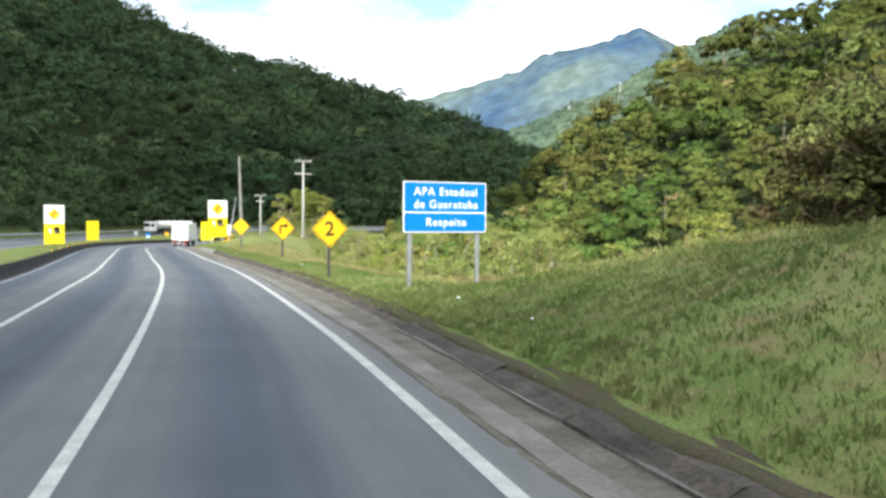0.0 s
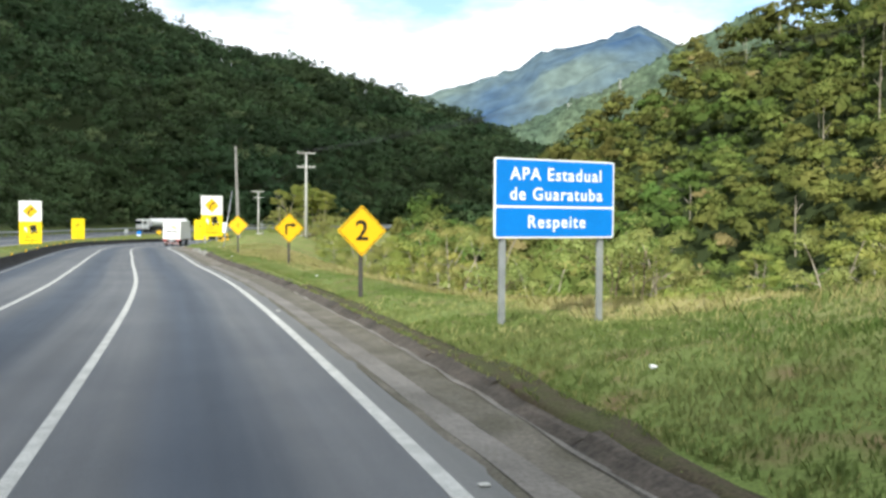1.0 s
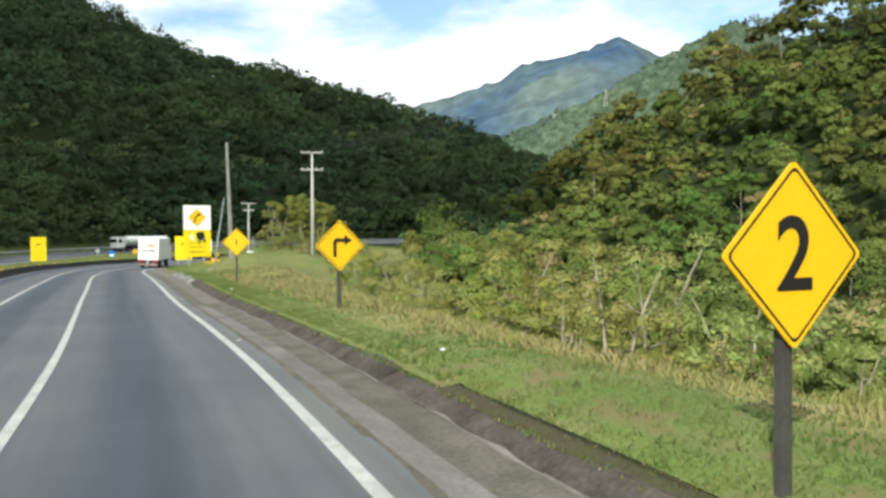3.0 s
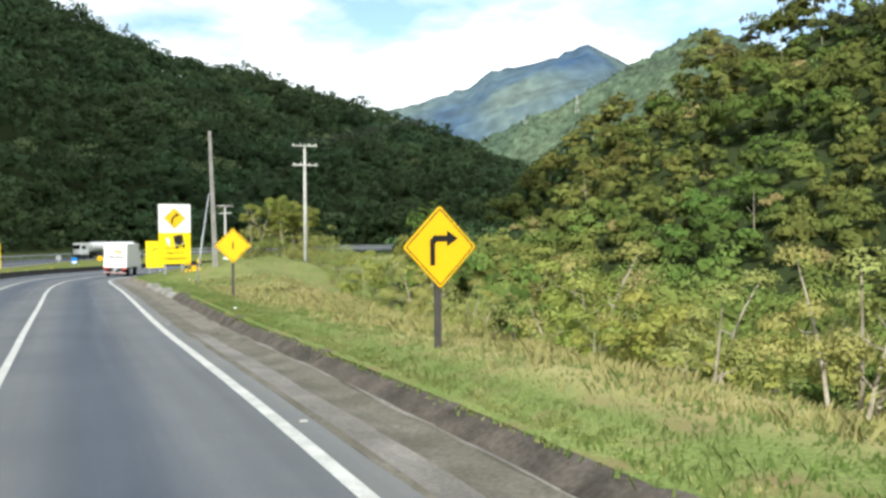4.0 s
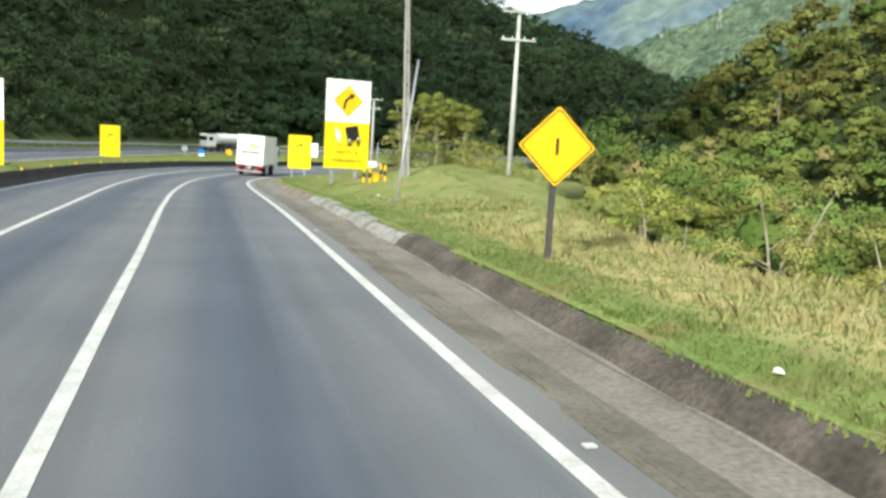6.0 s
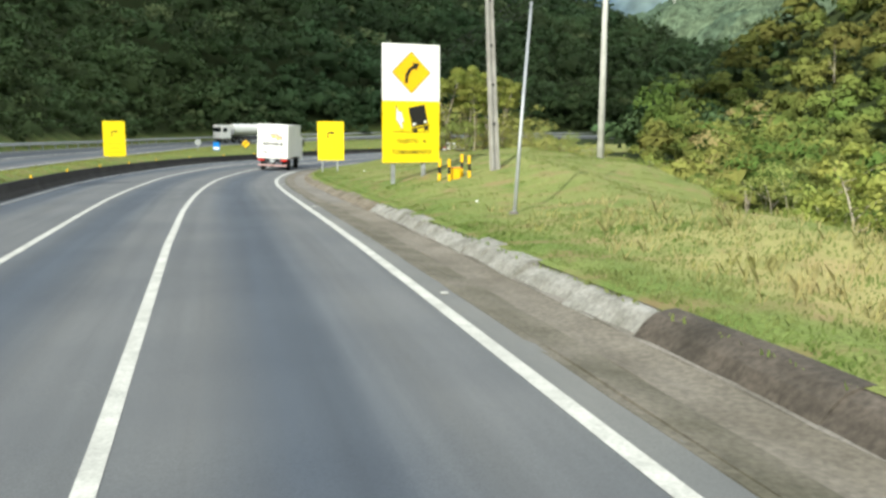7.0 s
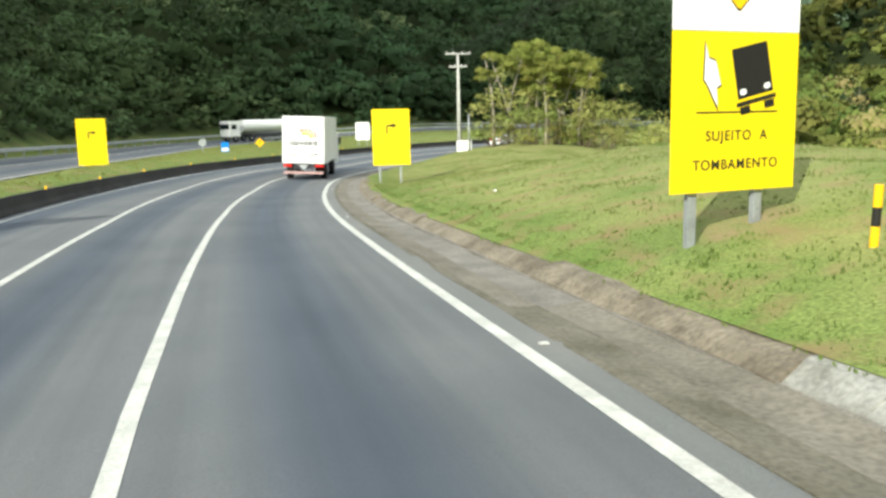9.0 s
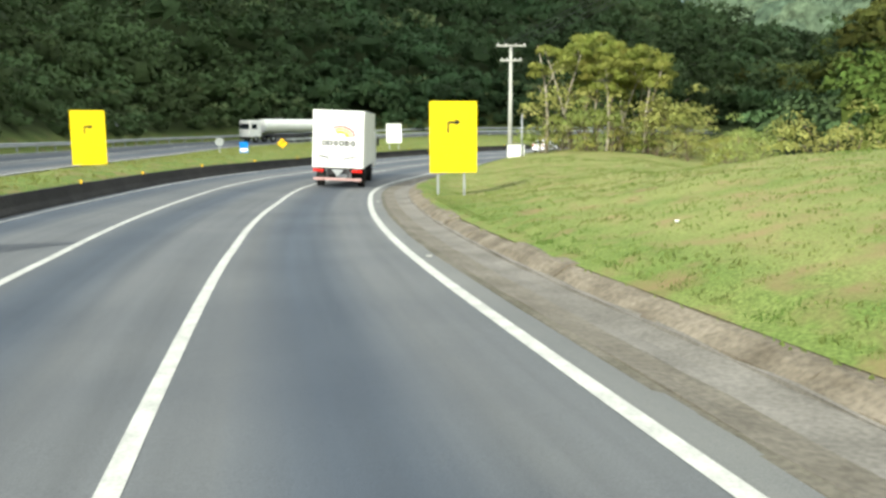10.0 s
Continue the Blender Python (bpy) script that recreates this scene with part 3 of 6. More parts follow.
# the verge: a finer sheet of the ground from the kerb outwards
def verge_sheet():
    offs = np.r_[1.8, 2.3, 2.6, 3.0, np.arange(3.5, 9.6, 0.6)]
    k0, k1 = int(np.argmax(EDGE[:, 1] > -30)), len(EDGE) - 2
    out = KERB_OUT[k0:k1, None] * np.r_[1.0, 0.6, 0.2, np.zeros(len(offs) - 3)]
    P = EDGE[k0:k1, None, :] + EDGE_N[k0:k1, None, :] * (offs + out)[..., None]
    z = ground_z(P[..., 0].ravel(), P[..., 1].ravel(), True).reshape(P.shape[:2])
    z[:, 0] = EDGE_Z[k0:k1] + 0.3 * KERB[k0:k1]
    z[:, 1] = np.maximum(z[:, 1] * 0.5 + z[:, 0] * 0.5, z[:, 0] + 0.02)
    z[:, -1] -= 0.12
    n = len(offs)
    verts = np.dstack([P, z]).reshape(-1, 3).tolist()
    faces = [(r * n + c, r * n + c + 1, (r + 1) * n + c + 1, (r + 1) * n + c) for r in range(k1 - k0 - 1) for c in range(n - 1)]
    sheet = mesh_object("verge", verts, faces, M_GROUND, smooth=True)
    sheet.data.attributes.new("dry", "FLOAT", "POINT").data.foreach_set("value", dryness(P[..., 0].ravel(), P[..., 1].ravel()))
    return tagged(sheet, "grassy roadside verge above the kerb", "verge", kind="structure")


verge_sheet()

# ---- roads ----
tagged(strip("road", EDGE, EDGE_N, EDGE_Z, -10.15, 0.5, M_ASPHALT, bank=BANK), "grey asphalt carriageway with oil-dark lane middles", "road", kind="structure")
tagged(strip("opposite_road", OPP, OPP_N, OPP_Z, -8.5, 0.0, M_ASPHALT, bank=np.full(len(OPP), 0.055)), "grey asphalt carriageway across the grassy median", "road", kind="structure")
DRIFT = {-3.83: np.interp(EDGE[:, 1], [8, 14, 31, 55, 69, 80, 88, 95, 106, 118, 128, 150], [0.0, -0.02, 0.09, 0.15, 0.08, -0.08, -0.06, 0.1, 0.42, 0.48, 0.3, 0.1]),
         -7.0: np.interp(EDGE[:, 1], [15, 30, 60, 80, 95, 105, 115, 134], [0.12, -0.03, 0.3, 0.35, 0.25, 0.4, 0.2, -0.2])}
for lo, hi, lab in ((-0.09, 0.09, "solid white edge line"), (-3.83, -3.67, "solid white lane line"), (-7.0, -6.84, "solid white lane line"), (-9.85, -9.72, "thin white line beside the barrier")):
    tagged(strip("road_marking", EDGE, EDGE_N, EDGE_Z, lo, hi, M_LINE, 0.006, BANK, shift=DRIFT.get(lo)), lab + " on asphalt", "road marking", "lane lines", "structure")
for lo, hi in ((-0.35, -0.2), (-8.3, -8.15), (-4.3, -4.18)):
    tagged(strip("road_marking", OPP, OPP_N, OPP_Z, lo, hi, M_LINE, 0.006, np.full(len(OPP), 0.055)), "white line on the opposite carriageway", "road marking", "lane lines", "structure")
K0, K1 = int(np.argmax(EDGE[:, 1] > -20)), len(EDGE) - 2
KA, KB = int(np.argmax(EDGE[:, 1] > 56)), int(np.argmax(EDGE[:, 1] > 90))
for k0, k1, inner, outer, looks in ((K0, KA + 1, M_CONCRETE, M_APRON, ("pale stained", "dark mossy")), (KA, KB + 1, M_APRON, M_GUTTER, ("dark crumbled", "brown worn")), (KB, K1, M_GUTTER, M_CONCRETE, ("brown worn", "pale worn"))):
    tagged(profile_run("gutter", EDGE, EDGE_N, EDGE_Z, [(0.56, 0.012), (0.56, -0.3), (1.0, -0.3), (1.0, -0.02), (0.8, -0.012)], inner, k0, k1, wobble=0.012, seed=k0),
           looks[0] + " concrete gutter strip along the asphalt", "gutter", kind="structure")
    tagged(profile_run("gutter_apron", EDGE, EDGE_N, EDGE_Z, [(1.003, -0.03), (1.003, -0.3), (1.85, -0.3), (1.85, 0.0), (1.66, -0.012), (1.3, -0.045)], outer, k0, k1, wobble=0.014, seed=k0 + 3),
           looks[1] + " concrete apron between gutter and kerb", "gutter", kind="structure")
tagged(profile_run("gutter_seam", EDGE, EDGE_N, EDGE_Z, [(0.44, 0.006), (0.44, -0.2), (0.558, -0.2), (0.558, 0.008)], M_APRON, K0, K1, wobble=0.012, seed=5),
       "dark tarry seam between asphalt and gutter", "gutter", kind="structure")
tagged(profile_run("kerb_lip", EDGE, EDGE_N, EDGE_Z, [(1.38, -0.1), (1.38, 0.008), (1.42, 0.014), (1.46, 0.01), (1.46, -0.1)], M_CONCRETE, K0, K1, wobble=0.022, seed=6, shift=KERB_OUT),
       "pale worn mortar joint at the foot of the kerb", "kerb", kind="structure")
kerb = tagged(new("kerb"), "dark weathered sloping concrete kerb in cast lengths below the grass", "kerb", kind="structure")
k = K0
while k < K1 - 4:
    tall, broken, pale = KERB[k], 69 < EDGE[k, 1] < 87, EDGE[k, 1] >= 87
    run = 1 if broken else 3
    dz, do = 0.014 * math.sin(k * 2.7) + 0.012 * math.sin(k * 0.9), 0.025 * math.sin(k * 1.9)
    if broken:
        dz, do = 2.2 * dz, 1.6 * do
    outline = ((1.38, -0.3), (1.42, 0.01), (1.55, 0.16 * tall), (1.66, 0.25 * tall), (1.78, 0.29 * tall), (1.95, 0.29 * tall), (2.15, 0.16 * tall), (2.15, -0.3))
    piece = profile_run("kerb_length", EDGE, EDGE_N, EDGE_Z, [(o + do * (h > 0), h + dz * (h > 0.1)) for o, h in outline], M_RUBBLE if broken else M_KERB_PALE if pale else M_CURB, k, k + run + 1, wobble=0.022 if broken else 0.018, seed=k, shift=KERB_OUT)
    piece.parent = kerb
    k += run


def soil_edge():
    """Bare crumbling earth where the turf ends above the kerb."""
    r = np.random.RandomState(19)
    ks = range(K0, int(np.argmax(EDGE[:, 1] > 36)))
    offs = (1.66, 1.72, 1.82, 1.92, 2.04, 2.16)
    verts = []
    for k in ks:
        for c, o in enumerate(offs):
            oo = o + KERB_OUT[k] * (0.6 if c == 5 else 1) + r.uniform(-0.05, 0.05) + (0.1 * math.sin(k * 0.55) + 0.08 * math.sin(k * 1.7) if c == 5 else 0)
            x, y = EDGE[k] + EDGE_N[k] * oo
            g = gz(x, y) if c > 3 else 0
            top = EDGE_Z[k] + 0.3 * KERB[k]
            top = max(top, 0.5 * top + 0.5 * g, g if c == 5 else -9) if c > 3 else top
            verts.append((x, y, top + (-0.16, 0.0, 0.03, 0.035, 0.03, -0.012)[c] + r.uniform(-0.012, 0.012)))
    n = len(offs)
    faces = [(a * n + c, a * n + c + 1, a * n + n + c + 1, a * n + n + c) for a in range(len(ks) - 1) for c in range(n - 1)]
    return tagged(mesh_object("soil_edge", verts, faces, M_SOIL, smooth=True), "bare crumbling earth edge where the turf meets the kerb", "soil", kind="structure")


soil_edge()
BARRIER_END = len(EDGE) - 2
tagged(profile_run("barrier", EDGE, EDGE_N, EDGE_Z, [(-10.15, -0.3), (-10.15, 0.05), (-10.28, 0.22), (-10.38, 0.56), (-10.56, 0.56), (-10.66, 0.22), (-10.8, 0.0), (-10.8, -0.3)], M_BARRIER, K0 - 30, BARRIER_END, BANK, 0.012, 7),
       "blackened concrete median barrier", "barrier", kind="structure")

# ---- mountains ----
def range_mesh(name, eye, profile, dist, depth, mat, label, rough, seed, foot=-60.0, rows=26, crowns=0.0):
    """A mountain whose skyline follows (azimuth, elevation) from eye at that distance, with slopes before and behind it."""
    az = np.array([p[0] for p in profile], float)
    el = np.array([p[1] for p in profile], float)
    cols = np.linspace(az[0], az[-1], 340 if crowns else 150)
    top = dist * np.tan(np.radians(np.interp(cols, az, el)))
    rng = np.random.RandomState(seed)
    verts, v = [], np.r_[np.linspace(0, 1, rows), np.linspace(0.9, 0, 8)]
    for r, u in enumerate(v):
        behind = r >= rows
        d = dist + (depth * 0.6 * (1 - u) if behind else -depth * (1 - u))
        a = np.radians(cols)
        x, y = eye[0] + d * np.sin(a), eye[1] + d * np.cos(a)
        spur = soft_noise(x, y, depth * 0.55, seed) + 0.5 * soft_noise(x, y, depth * 0.2, seed + 1)
        z = foot + (top - foot) * u ** 1.15 + rough * spur * np.sin(np.pi * min(u, 1.0)) + rough * 0.05 * rng.normal(size=len(cols)) * (u > 0.1) + crowns * rng.rand(len(cols))
        verts += np.column_stack([x, y, z]).tolist()
    n = len(cols)
    faces = [(r * n + c, r * n + c + 1, (r + 1) * n + c + 1, (r + 1) * n + c) for r in range(len(v) - 1) for c in range(n - 1)]
    return tagged(mesh_object(name, verts, faces, mat, smooth=True), label, "mountain", kind="structure")


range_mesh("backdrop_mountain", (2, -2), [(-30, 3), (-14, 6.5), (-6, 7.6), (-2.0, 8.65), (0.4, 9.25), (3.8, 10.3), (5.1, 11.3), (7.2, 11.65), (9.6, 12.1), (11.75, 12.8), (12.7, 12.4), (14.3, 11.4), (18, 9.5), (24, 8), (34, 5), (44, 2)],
           3400, 1500, M_FAR, "high forested mountain far across the valley, haze in its blue colour", 90, 21)
range_mesh("backdrop_hill", (-14, 43), [(-2, 4.0), (1, 5.2), (3, 6.1), (4.7, 6.8), (6.6, 7.45), (8, 8.2), (10.1, 8.8), (11.6, 9.55), (12.7, 10.25), (14.2, 11.0), (17.1, 12.35), (19.8, 13.5), (20.8, 13.2), (26, 11), (34, 9), (50, 6)],
           1250, 620, M_MID, "sunlit green forested hill behind the near ridge", 40, 23, rows=70, crowns=4.5)

# the steep mountain added behind, out of view, to shade left hill and near bank
def shade_mountain():
    skyline = [(-1500, 500), (-1200, 640), (-900, 700), (-650, 690), (-480, 640), (-400, 660), (-373, 660), (-354, 560), (-338, 385), (-326, 349), (-308, 325), (-296, 303), (-283, 294), (-279, 250), (-240, 246), (-200, 238), (-160, 232), (-148, 231), (-138, 240), (-115, 240), (-85, 232), (-40, 196), (40, 150), (200, 90), (420, 20), (520, -10)]
    verts, faces, n = [], [], len(skyline)
    for y, k in ((-250, 0.0), (-330, 0.55), (-400, 1.0), (-560, 0.75), (-1100, 0.0)):
        verts += [(x, y + 10 * math.sin(x * 0.05), -10 + k * (h + 10)) for x, h in skyline]
    faces = [(r * n + c, r * n + c + 1, (r + 1) * n + c + 1, (r + 1) * n + c) for r in range(4) for c in range(n - 1)]
    return tagged(mesh_object("mountain_behind", verts, faces, M_MID), "unseen steep mountain added behind to shade left hill and bank", "mountain", kind="structure")


shade_mountain()


def cumulus(name, across, up, away, seed):
    """An added heap of rounded puffs, never in view, high towards the sun; it shades the left hillside."""
    r = random.Random(seed)
    sv = Vector((math.cos(SUN_TO), -math.sin(SUN_TO), 0))
    back = Vector((math.sin(SUN_TO) * math.cos(SUN_EL), math.cos(SUN_TO) * math.cos(SUN_EL), -math.sin(SUN_EL))) * -away
    bm = bmesh.new()
    for a in np.arange(across[0], across[1], 24.0):
        for h in np.arange(up[0], up[1], 24.0):
            m = Matrix.Translation(back + sv * (a + r.uniform(-5, 5)) + Vector((0, r.uniform(-30, 30), h + r.uniform(-5, 5)))) @ Matrix.Scale(r.uniform(17, 23), 4)
            bmesh.ops.create_icosphere(bm, subdivisions=2, radius=1.0, matrix=m)
    for v in bm.verts:
        v.co += Vector((r.uniform(-2, 2), r.uniform(-2, 2), r.uniform(-2, 2)))
    return tagged(part(name, bm, M_CLOUD, smooth=True), "added white cloud, out of view, shading the left hillside", "cloud", kind="structure")


# unseen cloud added to keep the sun off the left hillside
cumulus("cloud", (-300, -80), (124, 430), 1700, 3)


# ---- trees ----
def leaf_cards(rng, centres, radii, count, size, flat=0.75, outward=0.9, face=(0, 0, 0)):
    """count small bent leaf sprays on the shells of the blobs: vertices, faces and the blob of each."""
    which = rng.randint(0, len(centres), count)
    d = rng.normal(size=(count, 3)) + np.array(face)
    d[:, 2] = np.where(d[:, 2] < -0.35, -d[:, 2] * 0.5, d[:, 2])
    d /= np.linalg.norm(d, axis=1)[:, None]
    r = radii[which] * (1 - 0.45 * rng.rand(count, 1) ** 2)
    p = centres[which] + d * r * np.array([1, 1, flat])
    nrm = d * outward + rng.normal(size=(count, 3)) * 0.55 + np.array([0, 0, 0.35])
    nrm /= np.linalg.norm(nrm, axis=1)[:, None]
    u = np.cross(nrm, rng.normal(size=(count, 3)))
    u /= np.linalg.norm(u, axis=1)[:, None] + 1e-9
    v = np.cross(nrm, u)
    s = (size * rng.uniform(0.55, 1.35, count))[:, None]
    bend = nrm * s * 0.25
    quad = np.stack([p - u * s * 0.9 - bend, p - v * s * 0.5, p + u * s * 1.0 - bend, p + v * s * 0.55], axis=1)
    out = (quad - centres[which][:, None, :]) / r[:, None, :]
    out = out * 0.85 + nrm[:, None, :] * 0.22 + np.array([0, 0, 0.15])
    return quad.reshape(-1, 3), np.arange(count * 4).reshape(-1, 4), which, out.reshape(-1, 3)


def quad_mesh(name, verts, faces, mat, tint=None, normals=None):
    me = bpy.data.meshes.new(name)
    nv, nf = len(verts), len(faces)
    me.vertices.add(nv)
    me.vertices.foreach_set("co", np.asarray(verts, np.float32).ravel())
    me.loops.add(nf * faces.shape[1])
    me.loops.foreach_set("vertex_index", faces.astype(np.int32).ravel())
    me.polygons.add(nf)
    me.polygons.foreach_set("loop_start", np.arange(0, nf * faces.shape[1], faces.shape[1], dtype=np.int32))
    me.update(calc_edges=True)
    me.materials.append(mat)
    if tint is not None:
        me.attributes.new("tint", "FLOAT", "POINT").data.foreach_set("value", np.asarray(tint, np.float32))
    if normals is not None:
        me.polygons.foreach_set("use_smooth", [True] * nf)
        normals = normals / (np.linalg.norm(normals, axis=1)[:, None] + 1e-9)
        me.normals_split_custom_set_from_vertices(normals.astype(np.float32))
    return me


def forest(name, label, xs, ys, zs, sizes, cards, leaf, mat, seed, face=(0, 0, 0), tints=None):
    """Many crowns in one mesh: lobed shells of leaf sprays over a core whose inner shade is put into its tint; face:
    the open side of the slope, where the leaves are densest.
    """
    rng = np.random.RandomState(seed)
    vs, fs, ts, ns, base = [], [], [], [], 0
    for k, (x, y, z, r, n, lf) in enumerate(zip(xs, ys, zs, sizes, cards, leaf)):
        lobes = rng.randint(5, 12)
        turn = rng.uniform(0, 2 * math.pi, lobes)
        out = np.sqrt(rng.rand(lobes)) * 0.75
        c = np.column_stack([np.cos(turn) * out, np.sin(turn) * out, 0.5 * (1 - 1.5 * out ** 2) + 0.16 * rng.normal(size=lobes)]) * r + np.array([x, y, z])
        rad = (r * rng.uniform(0.24, 0.5, lobes))[:, None]
        own = rng.rand() if tints is None else tints[k]
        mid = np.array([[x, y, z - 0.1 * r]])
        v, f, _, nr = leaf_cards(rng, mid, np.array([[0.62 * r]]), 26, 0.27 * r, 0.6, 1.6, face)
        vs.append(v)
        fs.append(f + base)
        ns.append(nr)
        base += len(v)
        # half tint: the crown's inner shade, painted into the core sprays
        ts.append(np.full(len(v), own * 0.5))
        v, f, w, nr = leaf_cards(rng, c, rad, n, lf, 0.75, 0.9, face)
        whole = (v - np.array([x, y, z - 0.5 * r])) / r
        ns.append(nr * 0.42 + whole * 0.7)
        vs.append(v)
        fs.append(f + base)
        base += len(v)
        ts.append(np.repeat(np.clip(own + 0.1 * rng.normal(size=lobes), 0, max(own, 0.89))[w], 4))
    vs, fs, ts = np.vstack(vs), np.vstack(fs), np.concatenate(ts)
    ob = new(name, quad_mesh(name, vs, fs, mat, ts, np.vstack(ns)))
    return tagged(ob, label, "forest", kind="stuff")


def scatter(rng, n, x0, x1, y0, y1, keep, gap):
    """Places at least gap apart for which keep is true."""
    x, y = rng.uniform(x0, x1, n), rng.uniform(y0, y1, n)
    k = keep(x, y)
    x, y = x[k], y[k]
    grid, out = {}, []
    for a, (px, py) in enumerate(zip(x, y)):
        g = gap(px, py) if callable(gap) else gap
        cx, cy = int(px // 4), int(py // 4)
        span = int(g // 4) + 1
        if all((px - x[b]) ** 2 + (py - y[b]) ** 2 > g * g for qx in range(cx - span, cx + span + 1) for qy in range(cy - span, cy + span + 1) for b in grid.get((qx, qy), ())):
            grid.setdefault((cx, cy), []).append(a)
            out.append(a)
    return x[out], y[out]


rng = np.random.RandomState(11)


def left_keep(x, y):
    j, q = along(OPP, OPP_N, x, y)
    seen = (x > -0.62 * (y + 30) - 40)
    crest = np.interp(x, [p[0] for p in RIDGE_LEFT], [p[1] for p in RIDGE_LEFT])
    return (q < np.interp(y, [130, 195, 215], [-21.0, -20.0, -13.0])) & seen & (y < crest + 9) & (y > 128)


lx, ly = scatter(rng, 60000, -330, 150, 60, 560, left_keep, lambda x, y: 4.4 + 0.0035 * max(0, y - 120))
ld = np.hypot(lx + 25, ly - 60)
lr = (3.0 + 4.4 * rng.rand(len(lx)) ** 1.5) * np.clip(0.85 + ld / 1500, 0.9, 1.15)
lfoot = np.clip((-along(OPP, OPP_N, lx, ly)[1] - 15.0) / 20.0, 0, 1)
lz = ground_z(lx, ly, True) + (0.6 + 0.7 * lr + rng.uniform(-2.0, 1.6, len(lx))) * (0.2 + 0.8 * lfoot)
forest("forest_left", "dark forest covering the steep hillside", lx, ly, lz, lr, np.clip(68 * (lr / 5) ** 1.4 / np.clip(ld / 300, 0.5, 1.2) ** 2, 56, 300).astype(int), np.clip(ld / 300, 0.42, 1.2) * 0.84, M_FOREST_DARK, 12, (0.25, -0.75, 0.4))


def edge_keep(x, y):
    j, q = along(OPP, OPP_N, x, y)
    return (q < -10.2) & (q > np.interp(y, [132, 145], [-50.0, -25.0])) & (y > 92)


ux, uy = scatter(rng, 44000, -120, 5, 90, 275, edge_keep, 2.1)
ud = np.hypot(ux + 25, uy - 60)
ulow = np.interp(-along(OPP, OPP_N, ux, uy)[1], [10, 15], [0.7, 1.0])
forest("forest_edge", "dense dark undergrowth along the forest edge", ux, uy, ground_z(ux, uy, True) + 3.4 * rng.rand(len(ux)) ** 1.6 * ulow ** 2, (1.7 + 2.0 * rng.rand(len(ux)) ** 1.5) * ulow, np.full(len(ux), 84), np.clip(ud / 330, 0.25, 0.6) * np.sqrt(ulow) * 0.95, M_FOREST_DARK, 14, (0.5, -0.6, 0.3))


CREST = spline([p[:2] for p in RIDGE_RIGHT], 4.0)
CREST_N = frames_of(CREST)[1]


def right_keep(x, y):
    i, o = along(EDGE, EDGE_N, x, y)
    return (along(CREST, CREST_N, x, y)[1] < 9) & ((o > 30) | (along(FOOT_PTS, FOOT_N, x, y)[1] > 2)) & (y > 30) & (y < 312) & (x < 1.02 * (y + 25) + 15) & (x < 150)


rx, ry = scatter(rng, 42000, -20, 150, 20, 345, right_keep, lambda x, y: 4.1 + 0.004 * max(0, y - 60))
rd = np.hypot(rx + 14, ry - 40)
rr = 2.1 + 3.0 * rng.rand(len(rx)) ** 1.7
rz = ground_z(rx, ry, True) + 1.2 + 0.9 * rr + rng.uniform(0, 3.2, len(rx))
# tints fall with height: sunlit foot and dimmer upper slope put into colour
forest("forest_right", "mixed green forest on the hillside, its lower crowns tinted sunlit", rx, ry, rz, rr, np.clip(115 * (rr / 3.3) ** 1.3 / np.clip(rd / 300, 0.3, 1.2) ** 2, 90, 560).astype(int), np.clip(rd / 300, 0.28, 1.2) * 0.72, M_FOREST, 13, (-0.6, -0.6, 0.4), np.where(rng.rand(len(rx)) < 0.05, 1.0, np.clip(0.66 - 0.011 * rz + rng.uniform(-0.28, 0.28, len(rx)), 0, 0.89)))


def forest_stems():
    """Slender pale stems that show between the crowns of the hillside."""
    r = np.random.RandomState(71)
    bm = bmesh.new()
    for k in r.permutation(np.flatnonzero((rd < 190) & (rr > 2.6)))[:80]:
        x, y, top = rx[k] - 0.6 * rr[k], ry[k] - 0.6 * rr[k], rz[k] + r.uniform(-0.5, 0.35) * rr[k]
        a, b2 = r.normal(size=2) * 0.5
        z0 = gz(x, y) - 0.3
        tube(bm, [(x, y, z0), (x + a * 0.6, y + b2 * 0.4, z0 + (top - z0) * 0.55), (x + a, y + b2, top)], [0.1, 0.07, 0.02], 5)
        for q in range(2):
            h = z0 + (top - z0) * r.uniform(0.5, 0.75)
            t = r.uniform(0, 6.28)
            tube(bm, [(x + a * 0.6, y + b2 * 0.4, h), (x + a + 1.1 * math.cos(t), y + b2 + 1.1 * math.sin(t), h + 1.4)], [0.05, 0.02], 4)
    return tagged(part("forest_stems", bm, M_BARK), "slender pale tree stems among the hillside crowns", "tree stems", kind="stuff")


forest_stems()


def under_keep(x, y):
    i, o = along(EDGE, EDGE_N, x, y)
    return right_keep(x, y) & (o < 105) & (y > 40) & (y < 250)


nx_, ny_ = scatter(rng, 20000, -10, 120, 35, 255, under_keep, 3.0)
forest("undergrowth_right", "leafy undergrowth below the hillside trees", nx_, ny_, ground_z(nx_, ny_, True) + rng.uniform(0.4, 1.6, len(nx_)), rng.uniform(1.4, 2.4, len(nx_)), np.full(len(nx_), 38), np.full(len(nx_), 0.38), M_FOREST, 16, (-0.6, -0.6, 0.4))


def fill_keep(x, y):
    i, o = along(EDGE, EDGE_N, x, y)
    j, q = along(OPP, OPP_N, x, y)
    past = (((y > 178) & (o > 19)) | ((y > 229) & (x > -26) & (np.abs(q) > 11))) & (np.abs(o) > 12)
    return past & ~right_keep(x, y) & ~left_keep(x, y)


fx, fy_ = scatter(rng, 9000, -45, 70, 170, 345, fill_keep, 3.2)
